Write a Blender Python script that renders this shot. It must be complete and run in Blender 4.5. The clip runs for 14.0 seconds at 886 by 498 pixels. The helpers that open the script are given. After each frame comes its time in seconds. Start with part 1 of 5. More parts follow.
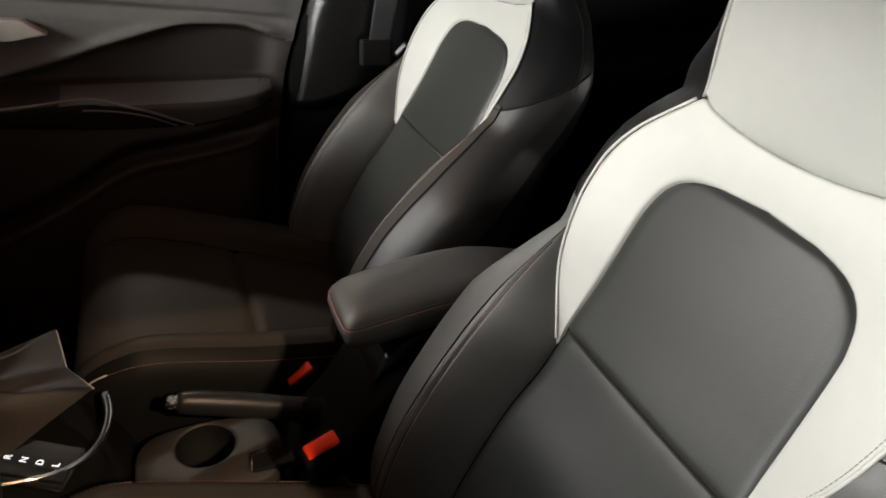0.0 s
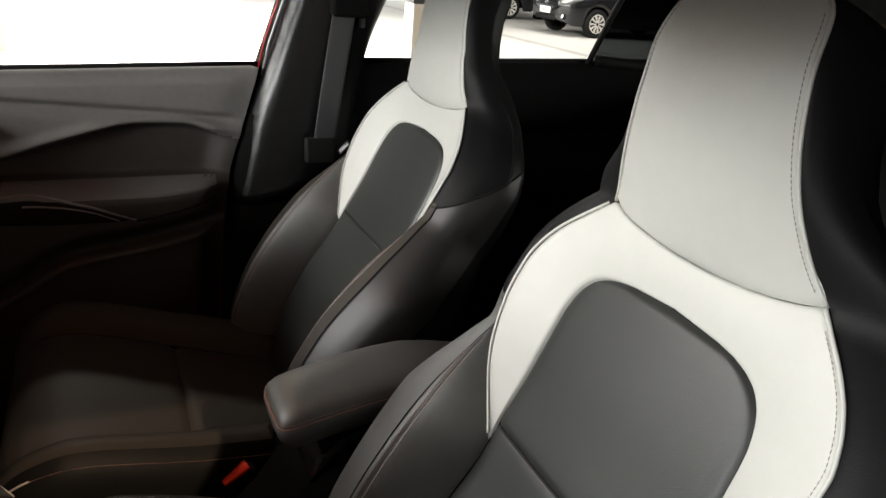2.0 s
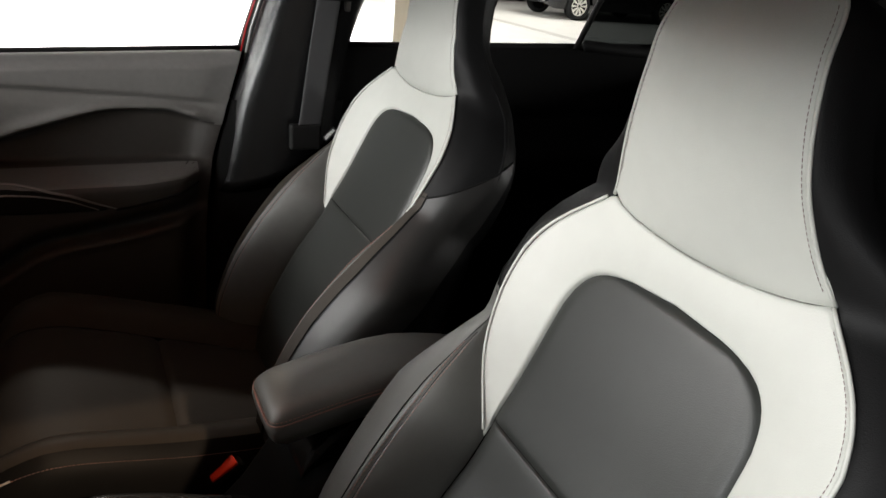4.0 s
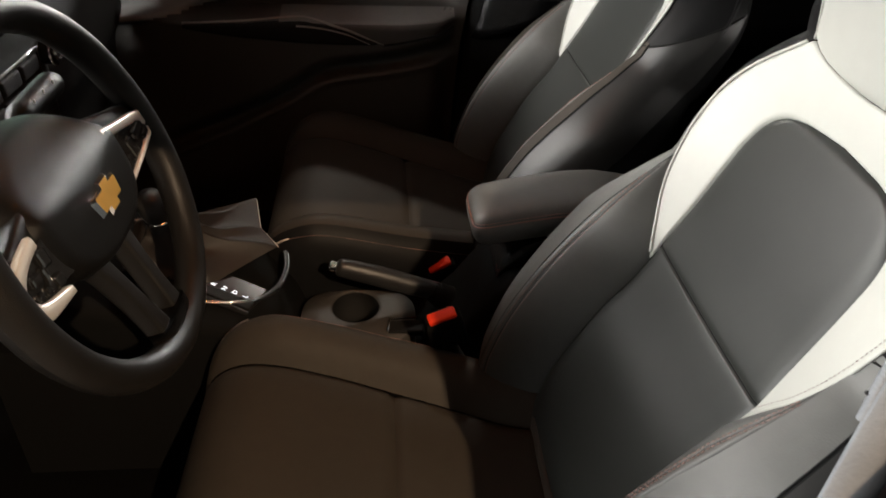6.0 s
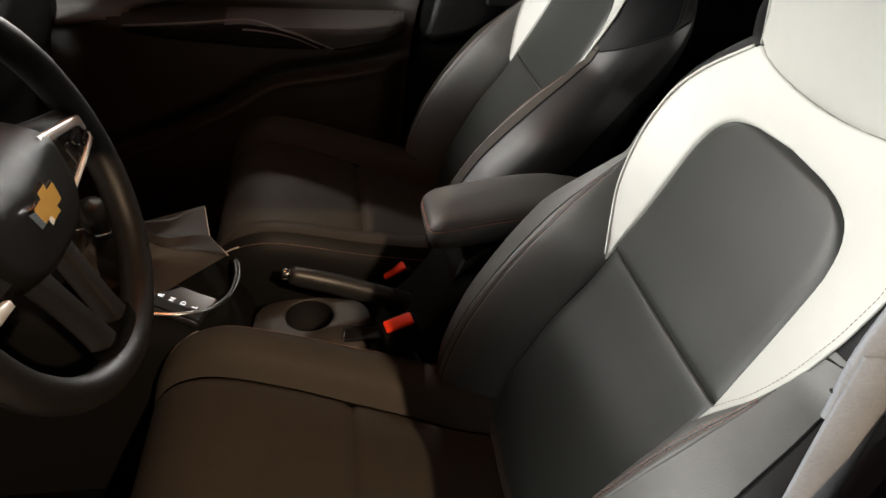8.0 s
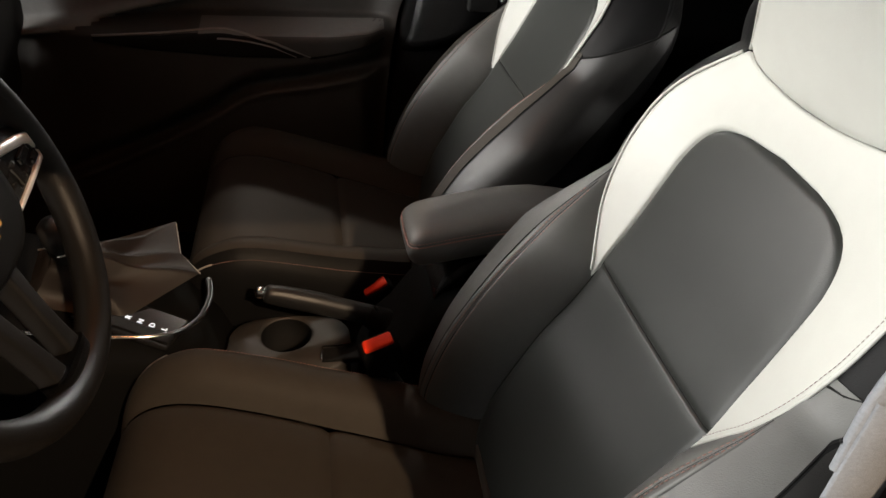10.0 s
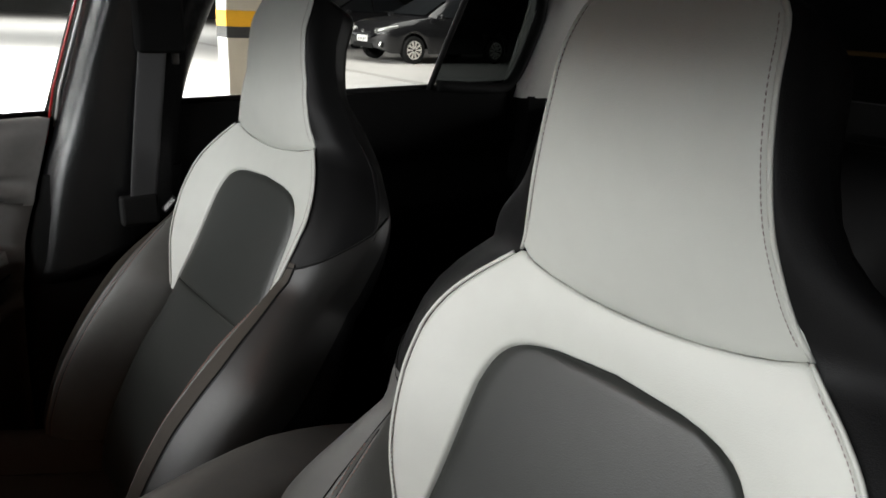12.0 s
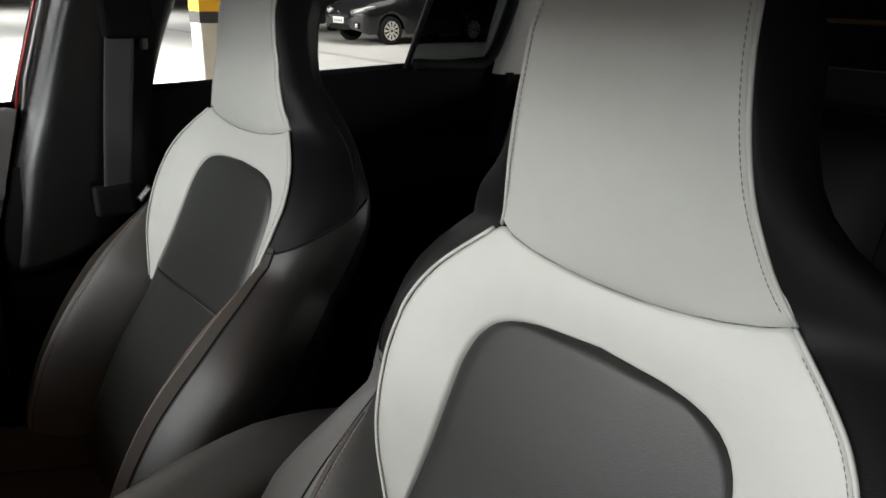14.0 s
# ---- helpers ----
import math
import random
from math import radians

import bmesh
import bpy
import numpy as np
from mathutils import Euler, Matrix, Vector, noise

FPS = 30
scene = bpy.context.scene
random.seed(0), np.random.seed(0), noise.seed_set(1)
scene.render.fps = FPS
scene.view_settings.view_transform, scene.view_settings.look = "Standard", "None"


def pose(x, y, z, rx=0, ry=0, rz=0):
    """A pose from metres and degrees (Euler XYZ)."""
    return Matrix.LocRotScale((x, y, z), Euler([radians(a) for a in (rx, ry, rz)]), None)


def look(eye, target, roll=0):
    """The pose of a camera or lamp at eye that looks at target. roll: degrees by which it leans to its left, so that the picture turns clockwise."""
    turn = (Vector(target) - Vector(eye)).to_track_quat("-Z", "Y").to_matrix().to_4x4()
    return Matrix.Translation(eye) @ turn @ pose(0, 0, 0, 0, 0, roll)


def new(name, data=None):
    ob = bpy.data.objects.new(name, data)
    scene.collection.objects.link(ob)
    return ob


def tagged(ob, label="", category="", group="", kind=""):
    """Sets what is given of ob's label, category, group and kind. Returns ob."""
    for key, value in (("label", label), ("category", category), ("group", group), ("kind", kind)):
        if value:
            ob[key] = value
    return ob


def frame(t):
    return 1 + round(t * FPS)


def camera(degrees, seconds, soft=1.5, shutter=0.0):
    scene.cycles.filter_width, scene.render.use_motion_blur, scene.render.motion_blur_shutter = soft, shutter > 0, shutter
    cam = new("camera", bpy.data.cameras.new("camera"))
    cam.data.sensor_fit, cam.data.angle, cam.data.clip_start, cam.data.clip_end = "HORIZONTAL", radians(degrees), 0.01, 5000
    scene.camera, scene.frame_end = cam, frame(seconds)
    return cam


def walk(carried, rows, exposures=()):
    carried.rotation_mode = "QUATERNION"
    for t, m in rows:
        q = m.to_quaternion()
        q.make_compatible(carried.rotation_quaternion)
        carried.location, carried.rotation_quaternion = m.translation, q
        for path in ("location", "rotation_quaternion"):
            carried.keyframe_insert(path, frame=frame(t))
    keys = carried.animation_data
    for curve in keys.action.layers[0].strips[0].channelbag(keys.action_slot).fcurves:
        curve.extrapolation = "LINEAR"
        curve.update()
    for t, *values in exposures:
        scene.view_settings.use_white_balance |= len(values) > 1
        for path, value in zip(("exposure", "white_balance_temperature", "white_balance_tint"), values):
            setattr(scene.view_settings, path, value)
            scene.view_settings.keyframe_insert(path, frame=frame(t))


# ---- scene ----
cam = camera(65.2, 14.0, shutter=0.5)
PATH = [
    (0, (0.207, -0.397, 1.311), (0.901, 1.2, 0.328), 4.4),
    (0.5, (0.217, -0.415, 1.328), (0.964, 1.201, 0.416), 5.1),
    (1, (0.224, -0.431, 1.339), (0.997, 1.239, 0.556), 5.1),
    (1.5, (0.23, -0.431, 1.335), (1.03, 1.232, 0.564), 4.6),
    (2, (0.224, -0.422, 1.337), (1.062, 1.23, 0.583), 5.3),
    (4.5, (0.218, -0.395, 1.34), (1.1, 1.193, 0.503), 6.2),
    (4.8, (0.201, -0.42, 1.336), (0.893, 1.161, 0.325), 7.5),
    (5, (0.208, -0.44, 1.338), (0.725, 1.159, 0.255), 7.0),
    (5.2, (0.216, -0.473, 1.347), (0.638, 1.16, 0.272), 5.3),
    (5.5, (0.236, -0.525, 1.34), (0.449, 1.138, 0.249), 2.6),
    (5.7, (0.248, -0.547, 1.347), (0.405, 1.102, 0.227), 2.2),
    (6, (0.247, -0.561, 1.343), (0.422, 1.069, 0.198), 2.8),
    (6.2, (0.247, -0.563, 1.344), (0.455, 1.042, 0.169), 3.3),
    (6.5, (0.241, -0.564, 1.343), (0.47, 1.033, 0.162), 3.6),
    (7, (0.235, -0.567, 1.343), (0.495, 1.057, 0.205), 4.4),
    (7.5, (0.236, -0.562, 1.341), (0.533, 1.062, 0.212), 4.8),
    (10, (0.261, -0.512, 1.327), (0.608, 1.115, 0.217), 4.4),
    (10.3, (0.268, -0.505, 1.326), (0.636, 1.119, 0.218), 4.7),
    (10.5, (0.29, -0.483, 1.324), (0.719, 1.178, 0.295), 4.2),
    (10.7, (0.284, -0.458, 1.326), (0.854, 1.206, 0.374), 4.0),
    (11, (0.281, -0.384, 1.327), (1.083, 1.26, 0.516), 5.4),
    (11.2, (0.267, -0.334, 1.328), (1.247, 1.229, 0.555), 5.1),
    (11.5, (0.266, -0.285, 1.324), (1.368, 1.225, 0.613), 4.3),
    (12, (0.267, -0.273, 1.32), (1.497, 1.164, 0.67), 3.3),
    (12.5, (0.261, -0.275, 1.315), (1.523, 1.15, 0.702), 3.9),
    (13, (0.254, -0.273, 1.313), (1.525, 1.135, 0.679), 3.4),
    (13.5, (0.256, -0.272, 1.313), (1.521, 1.134, 0.662), 3.0),
    (14, (0.277, -0.27, 1.314), (1.529, 1.125, 0.615), 1.7),
]
walk(cam, [(t, look(eye, target, roll)) for t, eye, target, roll in PATH], [(0, 0.18, 6550, 10), (4.5, 0.06, 6400, 9.5), (5.5, 0.41, 6600, 10), (10, 0.34, 6600, 10), (11, -0.03, 6350, 9), (12, -0.31, 6300, 9), (14, -0.39, 6300, 9)])

# ---- world and lamps ----
world = bpy.data.worlds.new("world")
scene.world = world
world.use_nodes = True
wn = world.node_tree.nodes
sky = wn.new("ShaderNodeTexSky")
sky.sky_type, sky.sun_disc, sky.sun_elevation, sky.sun_rotation = "NISHITA", False, radians(40), radians(200)
world.node_tree.links.new(sky.outputs[0], wn["Background"].inputs[0])
wn["Background"].inputs[1].default_value = 0.08


def area_lamp(name, eye, target, size_x, size_y, watts, colour):
    light = bpy.data.lights.new(name, "AREA")
    light.shape, light.size, light.size_y, light.energy, light.color = "RECTANGLE", size_x, size_y, watts, colour
    ob = new(name, light)
    ob.matrix_world = look(eye, target)
    return ob

# garage lamps out of view: beyond the windscreen, over the driver's side and the far side, over the aisle and the far
# bay; fills added at both front corners, behind the tail and, in amber, inside the cabin
area_lamp("front_light", (-4.8, -0.6, 2.68), (0.6, 0.3, 1.0), 3.6, 0.5, 180, (1.0, 0.99, 0.95))
# two fills added ahead of the car to light the seats
area_lamp("front_left_fill", (-5.7, -2.6, 2.15), (0.5, 0.0, 1.0), 2.4, 1.1, 240, (0.99, 1.0, 0.99))
area_lamp("front_right_fill", (-3.2, 1.8, 2.36), (0.4, 0.3, 0.8), 1.6, 0.6, 122, (1.0, 0.98, 0.95))
area_lamp("rear_side_light", (1.0, -2.0, 2.6), (0.25, 0.2, 0.65), 0.03, 0.03, 52, (1.0, 0.72, 0.47))
area_lamp("side_light", (0.36, 2.58, 2.7), (0.2, 0.3, 0.65), 0.10, 0.08, 15, (1.0, 0.93, 0.82))
# added behind the tail only to brighten the pale rear pillar
area_lamp("pillar_fill", (4.8, -1.2, 1.5), (1.85, 1.0, 1.27), 0.6, 0.3, 45, (1.0, 0.97, 0.92))
area_lamp("aisle_light", (0.9, 11.0, 2.85), (0.9, 11.0, 0), 4.5, 8.0, 4300, (1.0, 0.98, 0.95))
area_lamp("far_light", (6.0, 27.0, 2.85), (6.0, 27.0, 0), 12.0, 9.0, 1500, (1.0, 0.98, 0.95))
area_lamp("bay_light", (9.5, 12.0, 2.85), (9.5, 12.0, 0), 4.0, 4.0, 260, (1.0, 0.96, 0.9))
# added amber glow that warms the cabin's dark parts; no fitting there
area_lamp("amber_fill", (0.10, 0.36, 1.45), (0.10, 0.36, 0), 0.12, 0.06, 0.38, (1.0, 0.25, 0.04))


# ---- materials ----
def principled(name, colour, rough=0.5, metal=0.0, noise_scale=0, amount=0.15, bump=0.0, bump_scale=400, coarse=6.0, spec=0.5, stretch=(1, 1, 1)):
    """A surface with stains at two scales and a fine relief."""
    m = bpy.data.materials.new(name)
    m.use_nodes = True
    nt = m.node_tree
    n, l = nt.nodes, nt.links
    bsdf = n["Principled BSDF"]
    bsdf.inputs["Roughness"].default_value = rough
    bsdf.inputs["Metallic"].default_value = metal
    bsdf.inputs["Specular IOR Level"].default_value = spec
    bsdf.inputs["Base Color"].default_value = (*colour, 1)
    tc = n.new("ShaderNodeTexCoord")
    mp = n.new("ShaderNodeMapping")
    mp.inputs["Scale"].default_value = stretch
    l.new(tc.outputs["Object"], mp.inputs["Vector"])
    if noise_scale:
        a = n.new("ShaderNodeTexNoise")
        a.inputs["Scale"].default_value, a.inputs["Detail"].default_value = noise_scale, 5
        b = n.new("ShaderNodeTexNoise")
        b.inputs["Scale"].default_value, b.inputs["Detail"].default_value = coarse, 3
        l.new(mp.outputs[0], a.inputs["Vector"])
        l.new(mp.outputs[0], b.inputs["Vector"])
        mix = n.new("ShaderNodeMath")
        mix.operation = "MULTIPLY_ADD"
        l.new(a.outputs["Fac"], mix.inputs[0])
        mix.inputs[1].default_value = 0.5
        half = n.new("ShaderNodeMath")
        half.operation = "MULTIPLY"
        l.new(b.outputs["Fac"], half.inputs[0])
        half.inputs[1].default_value = 0.5
        l.new(half.outputs[0], mix.inputs[2])
        ramp = n.new("ShaderNodeMapRange")
        ramp.inputs["From Min"].default_value, ramp.inputs["From Max"].default_value = 0.3, 0.7
        ramp.inputs["To Min"].default_value, ramp.inputs["To Max"].default_value = 1 - amount, 1 + amount
        l.new(mix.outputs[0], ramp.inputs["Value"])
        mul = n.new("ShaderNodeVectorMath")
        mul.operation = "SCALE"
        mul.inputs[0].default_value = colour
        l.new(ramp.outputs[0], mul.inputs["Scale"])
        l.new(mul.outputs[0], bsdf.inputs["Base Color"])
        rr = n.new("ShaderNodeMapRange")
        rr.inputs["From Min"].default_value, rr.inputs["From Max"].default_value = 0.3, 0.7
        rr.inputs["To Min"].default_value, rr.inputs["To Max"].default_value = max(0, rough - 0.035), min(1, rough + 0.035)
        l.new(b.outputs["Fac"], rr.inputs["Value"])
        l.new(rr.outputs[0], bsdf.inputs["Roughness"])
    if bump:
        v = n.new("ShaderNodeTexVoronoi")
        v.inputs["Scale"].default_value = bump_scale
        l.new(mp.outputs[0], v.inputs["Vector"])
        bp = n.new("ShaderNodeBump")
        bp.inputs["Strength"].default_value, bp.inputs["Distance"].default_value = bump, 0.001
        l.new(v.outputs["Distance"], bp.inputs["Height"])
        l.new(bp.outputs[0], bsdf.inputs["Normal"])
    return m


def glowing(name, colour, strength):
    m = bpy.data.materials.new(name)
    m.use_nodes = True
    b = m.node_tree.nodes["Principled BSDF"]
    b.inputs["Base Color"].default_value = (*colour, 1)
    b.inputs["Emission Color"].default_value = (*colour, 1)
    b.inputs["Emission Strength"].default_value = strength
    return m


def glass_material(name, tint=(0.9, 0.92, 0.9)):
    m = bpy.data.materials.new(name)
    m.use_nodes = True
    n, l = m.node_tree.nodes, m.node_tree.links
    t, g, mix, f = n.new("ShaderNodeBsdfTransparent"), n.new("ShaderNodeBsdfGlossy"), n.new("ShaderNodeMixShader"), n.new("ShaderNodeFresnel")
    t.inputs[0].default_value = (*tint, 1)
    g.inputs["Roughness"].default_value = 0.02
    f.inputs["IOR"].default_value = 1.3
    l.new(f.outputs[0], mix.inputs[0])
    l.new(t.outputs[0], mix.inputs[1])
    l.new(g.outputs[0], mix.inputs[2])
    l.new(mix.outputs[0], n["Material Output"].inputs[0])
    return m


INSERT = principled("insert_leather", (0.0207, 0.0224, 0.0204), 0.42, 0, 60, 0.10, 0.12, 900, 5, 0.45)
# also darkens the passenger bolster flank, in place of shade
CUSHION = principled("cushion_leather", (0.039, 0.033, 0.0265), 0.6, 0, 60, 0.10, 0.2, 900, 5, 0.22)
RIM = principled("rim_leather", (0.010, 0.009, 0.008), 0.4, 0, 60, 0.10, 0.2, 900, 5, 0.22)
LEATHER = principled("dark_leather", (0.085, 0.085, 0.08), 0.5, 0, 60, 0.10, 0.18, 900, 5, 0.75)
# lighter copy of the cover leather, with the light in its colour
COVER_LIT = principled("lit_cover_leather", (0.019, 0.0187, 0.018), 0.42, 0, 60, 0.10, 0.18, 900, 5, 0.5)
LEATHER_SIDE = principled("side_leather", (0.02, 0.02, 0.0205), 0.38, 0, 60, 0.10, 0.15, 900, 5, 0.45)
COVER = principled("cover_leather", (0.009, 0.009, 0.0093), 0.48, 0, 60, 0.10, 0.15, 900, 5, 0.12)
WHITE = principled("pale_leather", (0.49, 0.5, 0.466), 0.44, 0, 45, 0.035, 0.12, 900, 5)
THREAD_RED = principled("brown_thread", (0.26, 0.14, 0.115), 0.7)
THREAD_PALE = principled("pale_thread", (0.42, 0.38, 0.34), 0.7)
THREAD_GREY = principled("grey_thread", (0.22, 0.17, 0.165), 0.7)
HUB = principled("soft_plastic", (0.006, 0.0056, 0.0052), 0.3, 0, 90, 0.12, 0.3, 1400, 4, 0.2)
PLASTIC = principled("dark_plastic", (0.010, 0.010, 0.010), 0.6, 0, 90, 0.15, 0.35, 1400, 4, 0.25)
BLACK_TRIM = principled("black_trim", (0.005, 0.005, 0.005), 0.85, 0, 90, 0.2, 0.3, 900, 4, 0.1)
PANEL_GREY = principled("grey_trim", (0.18, 0.175, 0.168), 0.5, 0, 90, 0.10, 0.3, 1400, 4)
PLASTIC_GREY = principled("grey_plastic", (0.042, 0.038, 0.034), 0.42, 0, 90, 0.12, 0.35, 1400, 4, 0.6)
PILLAR_TRIM = principled("pillar_plastic", (0.006, 0.006, 0.0064), 0.24, 0, 90, 0.12, 0.12, 1400, 4, 0.5)
CONSOLE_GREY = principled("console_grey", (0.038, 0.036, 0.033), 0.45, 0, 90, 0.12, 0.3, 1400, 4)
PIANO = principled("gloss_black", (0.012, 0.012, 0.012), 0.12)
HANDLE_GREY = principled("handle_grey", (0.3, 0.29, 0.275), 0.4, 0.3, 200, 0.05)
CHROME = principled("chrome", (0.8, 0.8, 0.8), 0.12, 1.0, 30, 0.05)
SATIN = principled("satin_silver", (0.8, 0.77, 0.72), 0.34, 0.45, 200, 0.05)
RUBBER = principled("rubber", (0.009, 0.009, 0.009), 0.75, 0, 80, 0.2, spec=0.15)
GAITER = principled("gaiter_leather", (0.012, 0.0078, 0.0055), 0.5, 0, 60, 0.15, 0.3, 700, 6, 0.4)
BAND_CONCRETE = principled("band_concrete", (0.29, 0.275, 0.255), 0.6, 0, 3.0, 0.18, 0.1, 60, 0.7)
CARPET = principled("carpet", (0.003, 0.0028, 0.0028), 0.95, 0, 300, 0.3, 0.8, 1500, 10, 0.05)
WEBBING = principled("belt_webbing", (0.2, 0.212, 0.23), 0.55, 0, 300, 0.16, 0.25, 900, 12, stretch=(1, 1, 2.0))
WEBBING_DARK = principled("dark_webbing", (0.05, 0.05, 0.052), 0.7, 0, 500, 0.1, 0.8, 1100, 8)
RED = principled("red_button", (1.0, 0.05, 0.014), 0.5, 0, 80, 0.06, spec=0.2)
GOLD = principled("gold_badge", (0.85, 0.5, 0.12), 0.3, 0.6, 60, 0.08)
PILLAR_PALE = principled("pale_pillar_cloth", (0.7, 0.68, 0.64), 0.85, 0, 250, 0.06, 0.3, 1200, 5)
HEADLINER = principled("headliner_cloth", (0.09, 0.086, 0.08), 0.9, 0, 250, 0.07, 0.4, 1200, 5)
PAINT_RED = principled("red_paint", (0.28, 0.012, 0.015), 0.25, 0.2, 30, 0.04)
GLASS = glass_material("clear_glass")
TINTED = glass_material("dark_glass", (0.035, 0.04, 0.04))
CONCRETE = principled("garage_floor", (0.42, 0.402, 0.38), 0.55, 0, 3.0, 0.14, 0.1, 60, 0.45)
SLAB = principled("ceiling_concrete", (0.07, 0.069, 0.065), 0.8, 0, 6, 0.15, 0.2, 60, 0.8)
CREAM = principled("cream_paint", (0.5, 0.45, 0.36), 0.6, 0, 12, 0.08, 0.1, 120, 1.5)
WHITE_PAINT = principled("white_paint", (0.8, 0.79, 0.76), 0.6, 0, 12, 0.05, 0.1, 120, 1.5)
YELLOW = principled("yellow_paint", (0.75, 0.38, 0.01), 0.5, 0, 20, 0.07)
# yellow paint and concrete darkened to stand for the shade behind the car
YELLOW_SHADED = principled("shaded_yellow_paint", (0.2, 0.09, 0.008), 0.6, 0, 20, 0.1)
SLAB_SHADED = principled("shaded_wall", (0.014, 0.0135, 0.013), 0.9, 0, 6, 0.15, 0.2, 60, 0.8, 0.1)
BLACK_PAINT = principled("black_paint", (0.03, 0.03, 0.03), 0.5, 0, 20, 0.2)
GREY_METALLIC = principled("grey_car_paint", (0.010, 0.010, 0.0108), 0.2, 0.0, 40, 0.03, spec=0.55)
LAMP_GLASS = principled("lamp_glass", (0.3, 0.3, 0.29), 0.15, 0.7, 60, 0.1)
SCREEN = glowing("mint_screen", (0.36, 0.78, 0.58), 0.55)
LETTER = glowing("lit_letter", (0.9, 0.92, 1.0), 0.9)
DARK_GLASS = principled("dark_window", (0.01, 0.011, 0.012), 0.06)


# ---- mesh helpers ----
def part(name, verts, faces, material, parent=None, label="", smooth=True):
    """One mesh object from lists of points and faces."""
    me = bpy.data.meshes.new(name)
    me.from_pydata([tuple(v) for v in verts], [], faces)
    me.materials.append(material)
    if smooth:
        me.polygons.foreach_set("use_smooth", [True] * len(me.polygons))
    me.update()
    ob = new(name, me)
    if parent:
        ob.parent = parent
    return tagged(ob, label)


def bm_part(name, bm, material, parent=None, label="", smooth=False):
    bmesh.ops.recalc_face_normals(bm, faces=bm.faces)
    me = bpy.data.meshes.new(name)
    bm.to_mesh(me)
    bm.free()
    me.materials.append(material)
    if smooth:
        me.polygons.foreach_set("use_smooth", [True] * len(me.polygons))
    ob = new(name, me)
    if parent:
        ob.parent = parent
    return tagged(ob, label)


def thing(name, place, label, category, group="", kind=""):
    ob = new(name)
    ob.location = place
    return tagged(ob, label, category, group, kind)


def grid(rows, wrap=False):
    """Quads over rows of points."""
    n = len(rows[0])
    verts = [p for r in rows for p in r]
    faces = []
    for i in range(len(rows) - 1):
        for j in range(n if wrap else n - 1):
            k = (j + 1) % n
            faces.append((i * n + j, i * n + k, (i + 1) * n + k, (i + 1) * n + j))
    return verts, faces


def curve(*pairs):
    """A smooth function through (at, value) pairs."""
    xs = [p[0] for p in pairs]
    ys = [p[1] for p in pairs]
    if xs[0] > xs[-1]:
        xs, ys = xs[::-1], ys[::-1]
    n = len(xs)
    d = [(ys[i + 1] - ys[i]) / (xs[i + 1] - xs[i]) for i in range(n - 1)]
    m = [d[0]] + [0.0 if d[i - 1] * d[i] <= 0 else 2 * d[i - 1] * d[i] / (d[i - 1] + d[i]) for i in range(1, n - 1)] + [d[-1]]

    def f(x):
        if x <= xs[0]:
            return ys[0]
        if x >= xs[-1]:
            return ys[-1]
        i = next(k for k in range(n - 1) if x <= xs[k + 1])
        w = xs[i + 1] - xs[i]
        t = (x - xs[i]) / w
        return ((2 * t ** 3 - 3 * t ** 2 + 1) * ys[i] + (t ** 3 - 2 * t ** 2 + t) * w * m[i]
                + (3 * t ** 2 - 2 * t ** 3) * ys[i + 1] + (t ** 3 - t ** 2) * w * m[i + 1])
    return f


def spline(points, n):
    """n points along a Catmull-Rom curve through the given ones."""
    p = [Vector(q) for q in points]
    p = [2 * p[0] - p[1]] + p + [2 * p[-1] - p[-2]]
    out = []
    for k in range(n):
        s = k / (n - 1) * (len(p) - 3)
        i = min(int(s), len(p) - 4)
        t = s - i
        a, b, c, d = p[i:i + 4]
        out.append(0.5 * (2 * b + (c - a) * t + (2 * a - 5 * b + 4 * c - d) * t * t + (3 * b - a - 3 * c + d) * t ** 3))
    return out


def tube(points, radius, sides=8, closed=False, flat=1.0):
    """A round cord along points, as verts and faces. radius: a number or a function of the way along."""
    pts = [Vector(p) for p in points]
    n = len(pts)
    rows = []
    up = Vector((0, 0, 1))
    for i, p in enumerate(pts):
        a = pts[(i + 1) % n] if closed or i < n - 1 else p
        b = pts[i - 1] if closed or i > 0 else p
        t = (a - b).normalized()
        side = t.cross(up)
        if side.length < 0.05:
            side = t.cross(Vector((0, 1, 0)))
        side.normalize()
        other = side.cross(t)
        r = radius(i / (n - 1)) if callable(radius) else radius
        rows.append([p + r * (math.cos(k * 2 * math.pi / sides) * side + flat * math.sin(k * 2 * math.pi / sides) * other) for k in range(sides)])
    if closed:
        rows.append(rows[0])
    v, f = grid(rows, True)
    if not closed:
        f.append(tuple(range(sides))[::-1])
        f.append(tuple(len(v) - sides + k for k in range(sides)))
    return v, f


def dashes(points, length, gap, width, lift=(0, 0, 0)):
    """Short threads along a line."""
    pts = [Vector(p) + Vector(lift) for p in points]
    cum = [0.0]
    for a, b in zip(pts, pts[1:]):
        cum.append(cum[-1] + (b - a).length)

    def at(s):
        i = max(k for k in range(len(cum)) if cum[k] <= s + 1e-9)
        i = min(i, len(pts) - 2)
        w = cum[i + 1] - cum[i]
        return pts[i].lerp(pts[i + 1], (s - cum[i]) / w if w else 0)
    V, F = [], []
    s = 0.0
    while s + length < cum[-1]:
        v, f = tube([at(s), at(s + length * 0.5), at(s + length)], lambda u: width * (1.0 if 0.2 < u < 0.8 else 0.6), 5)
        o = len(V)
        V += v
        F += [tuple(k + o for k in q) for q in f]
        s += length + gap
    return V, F


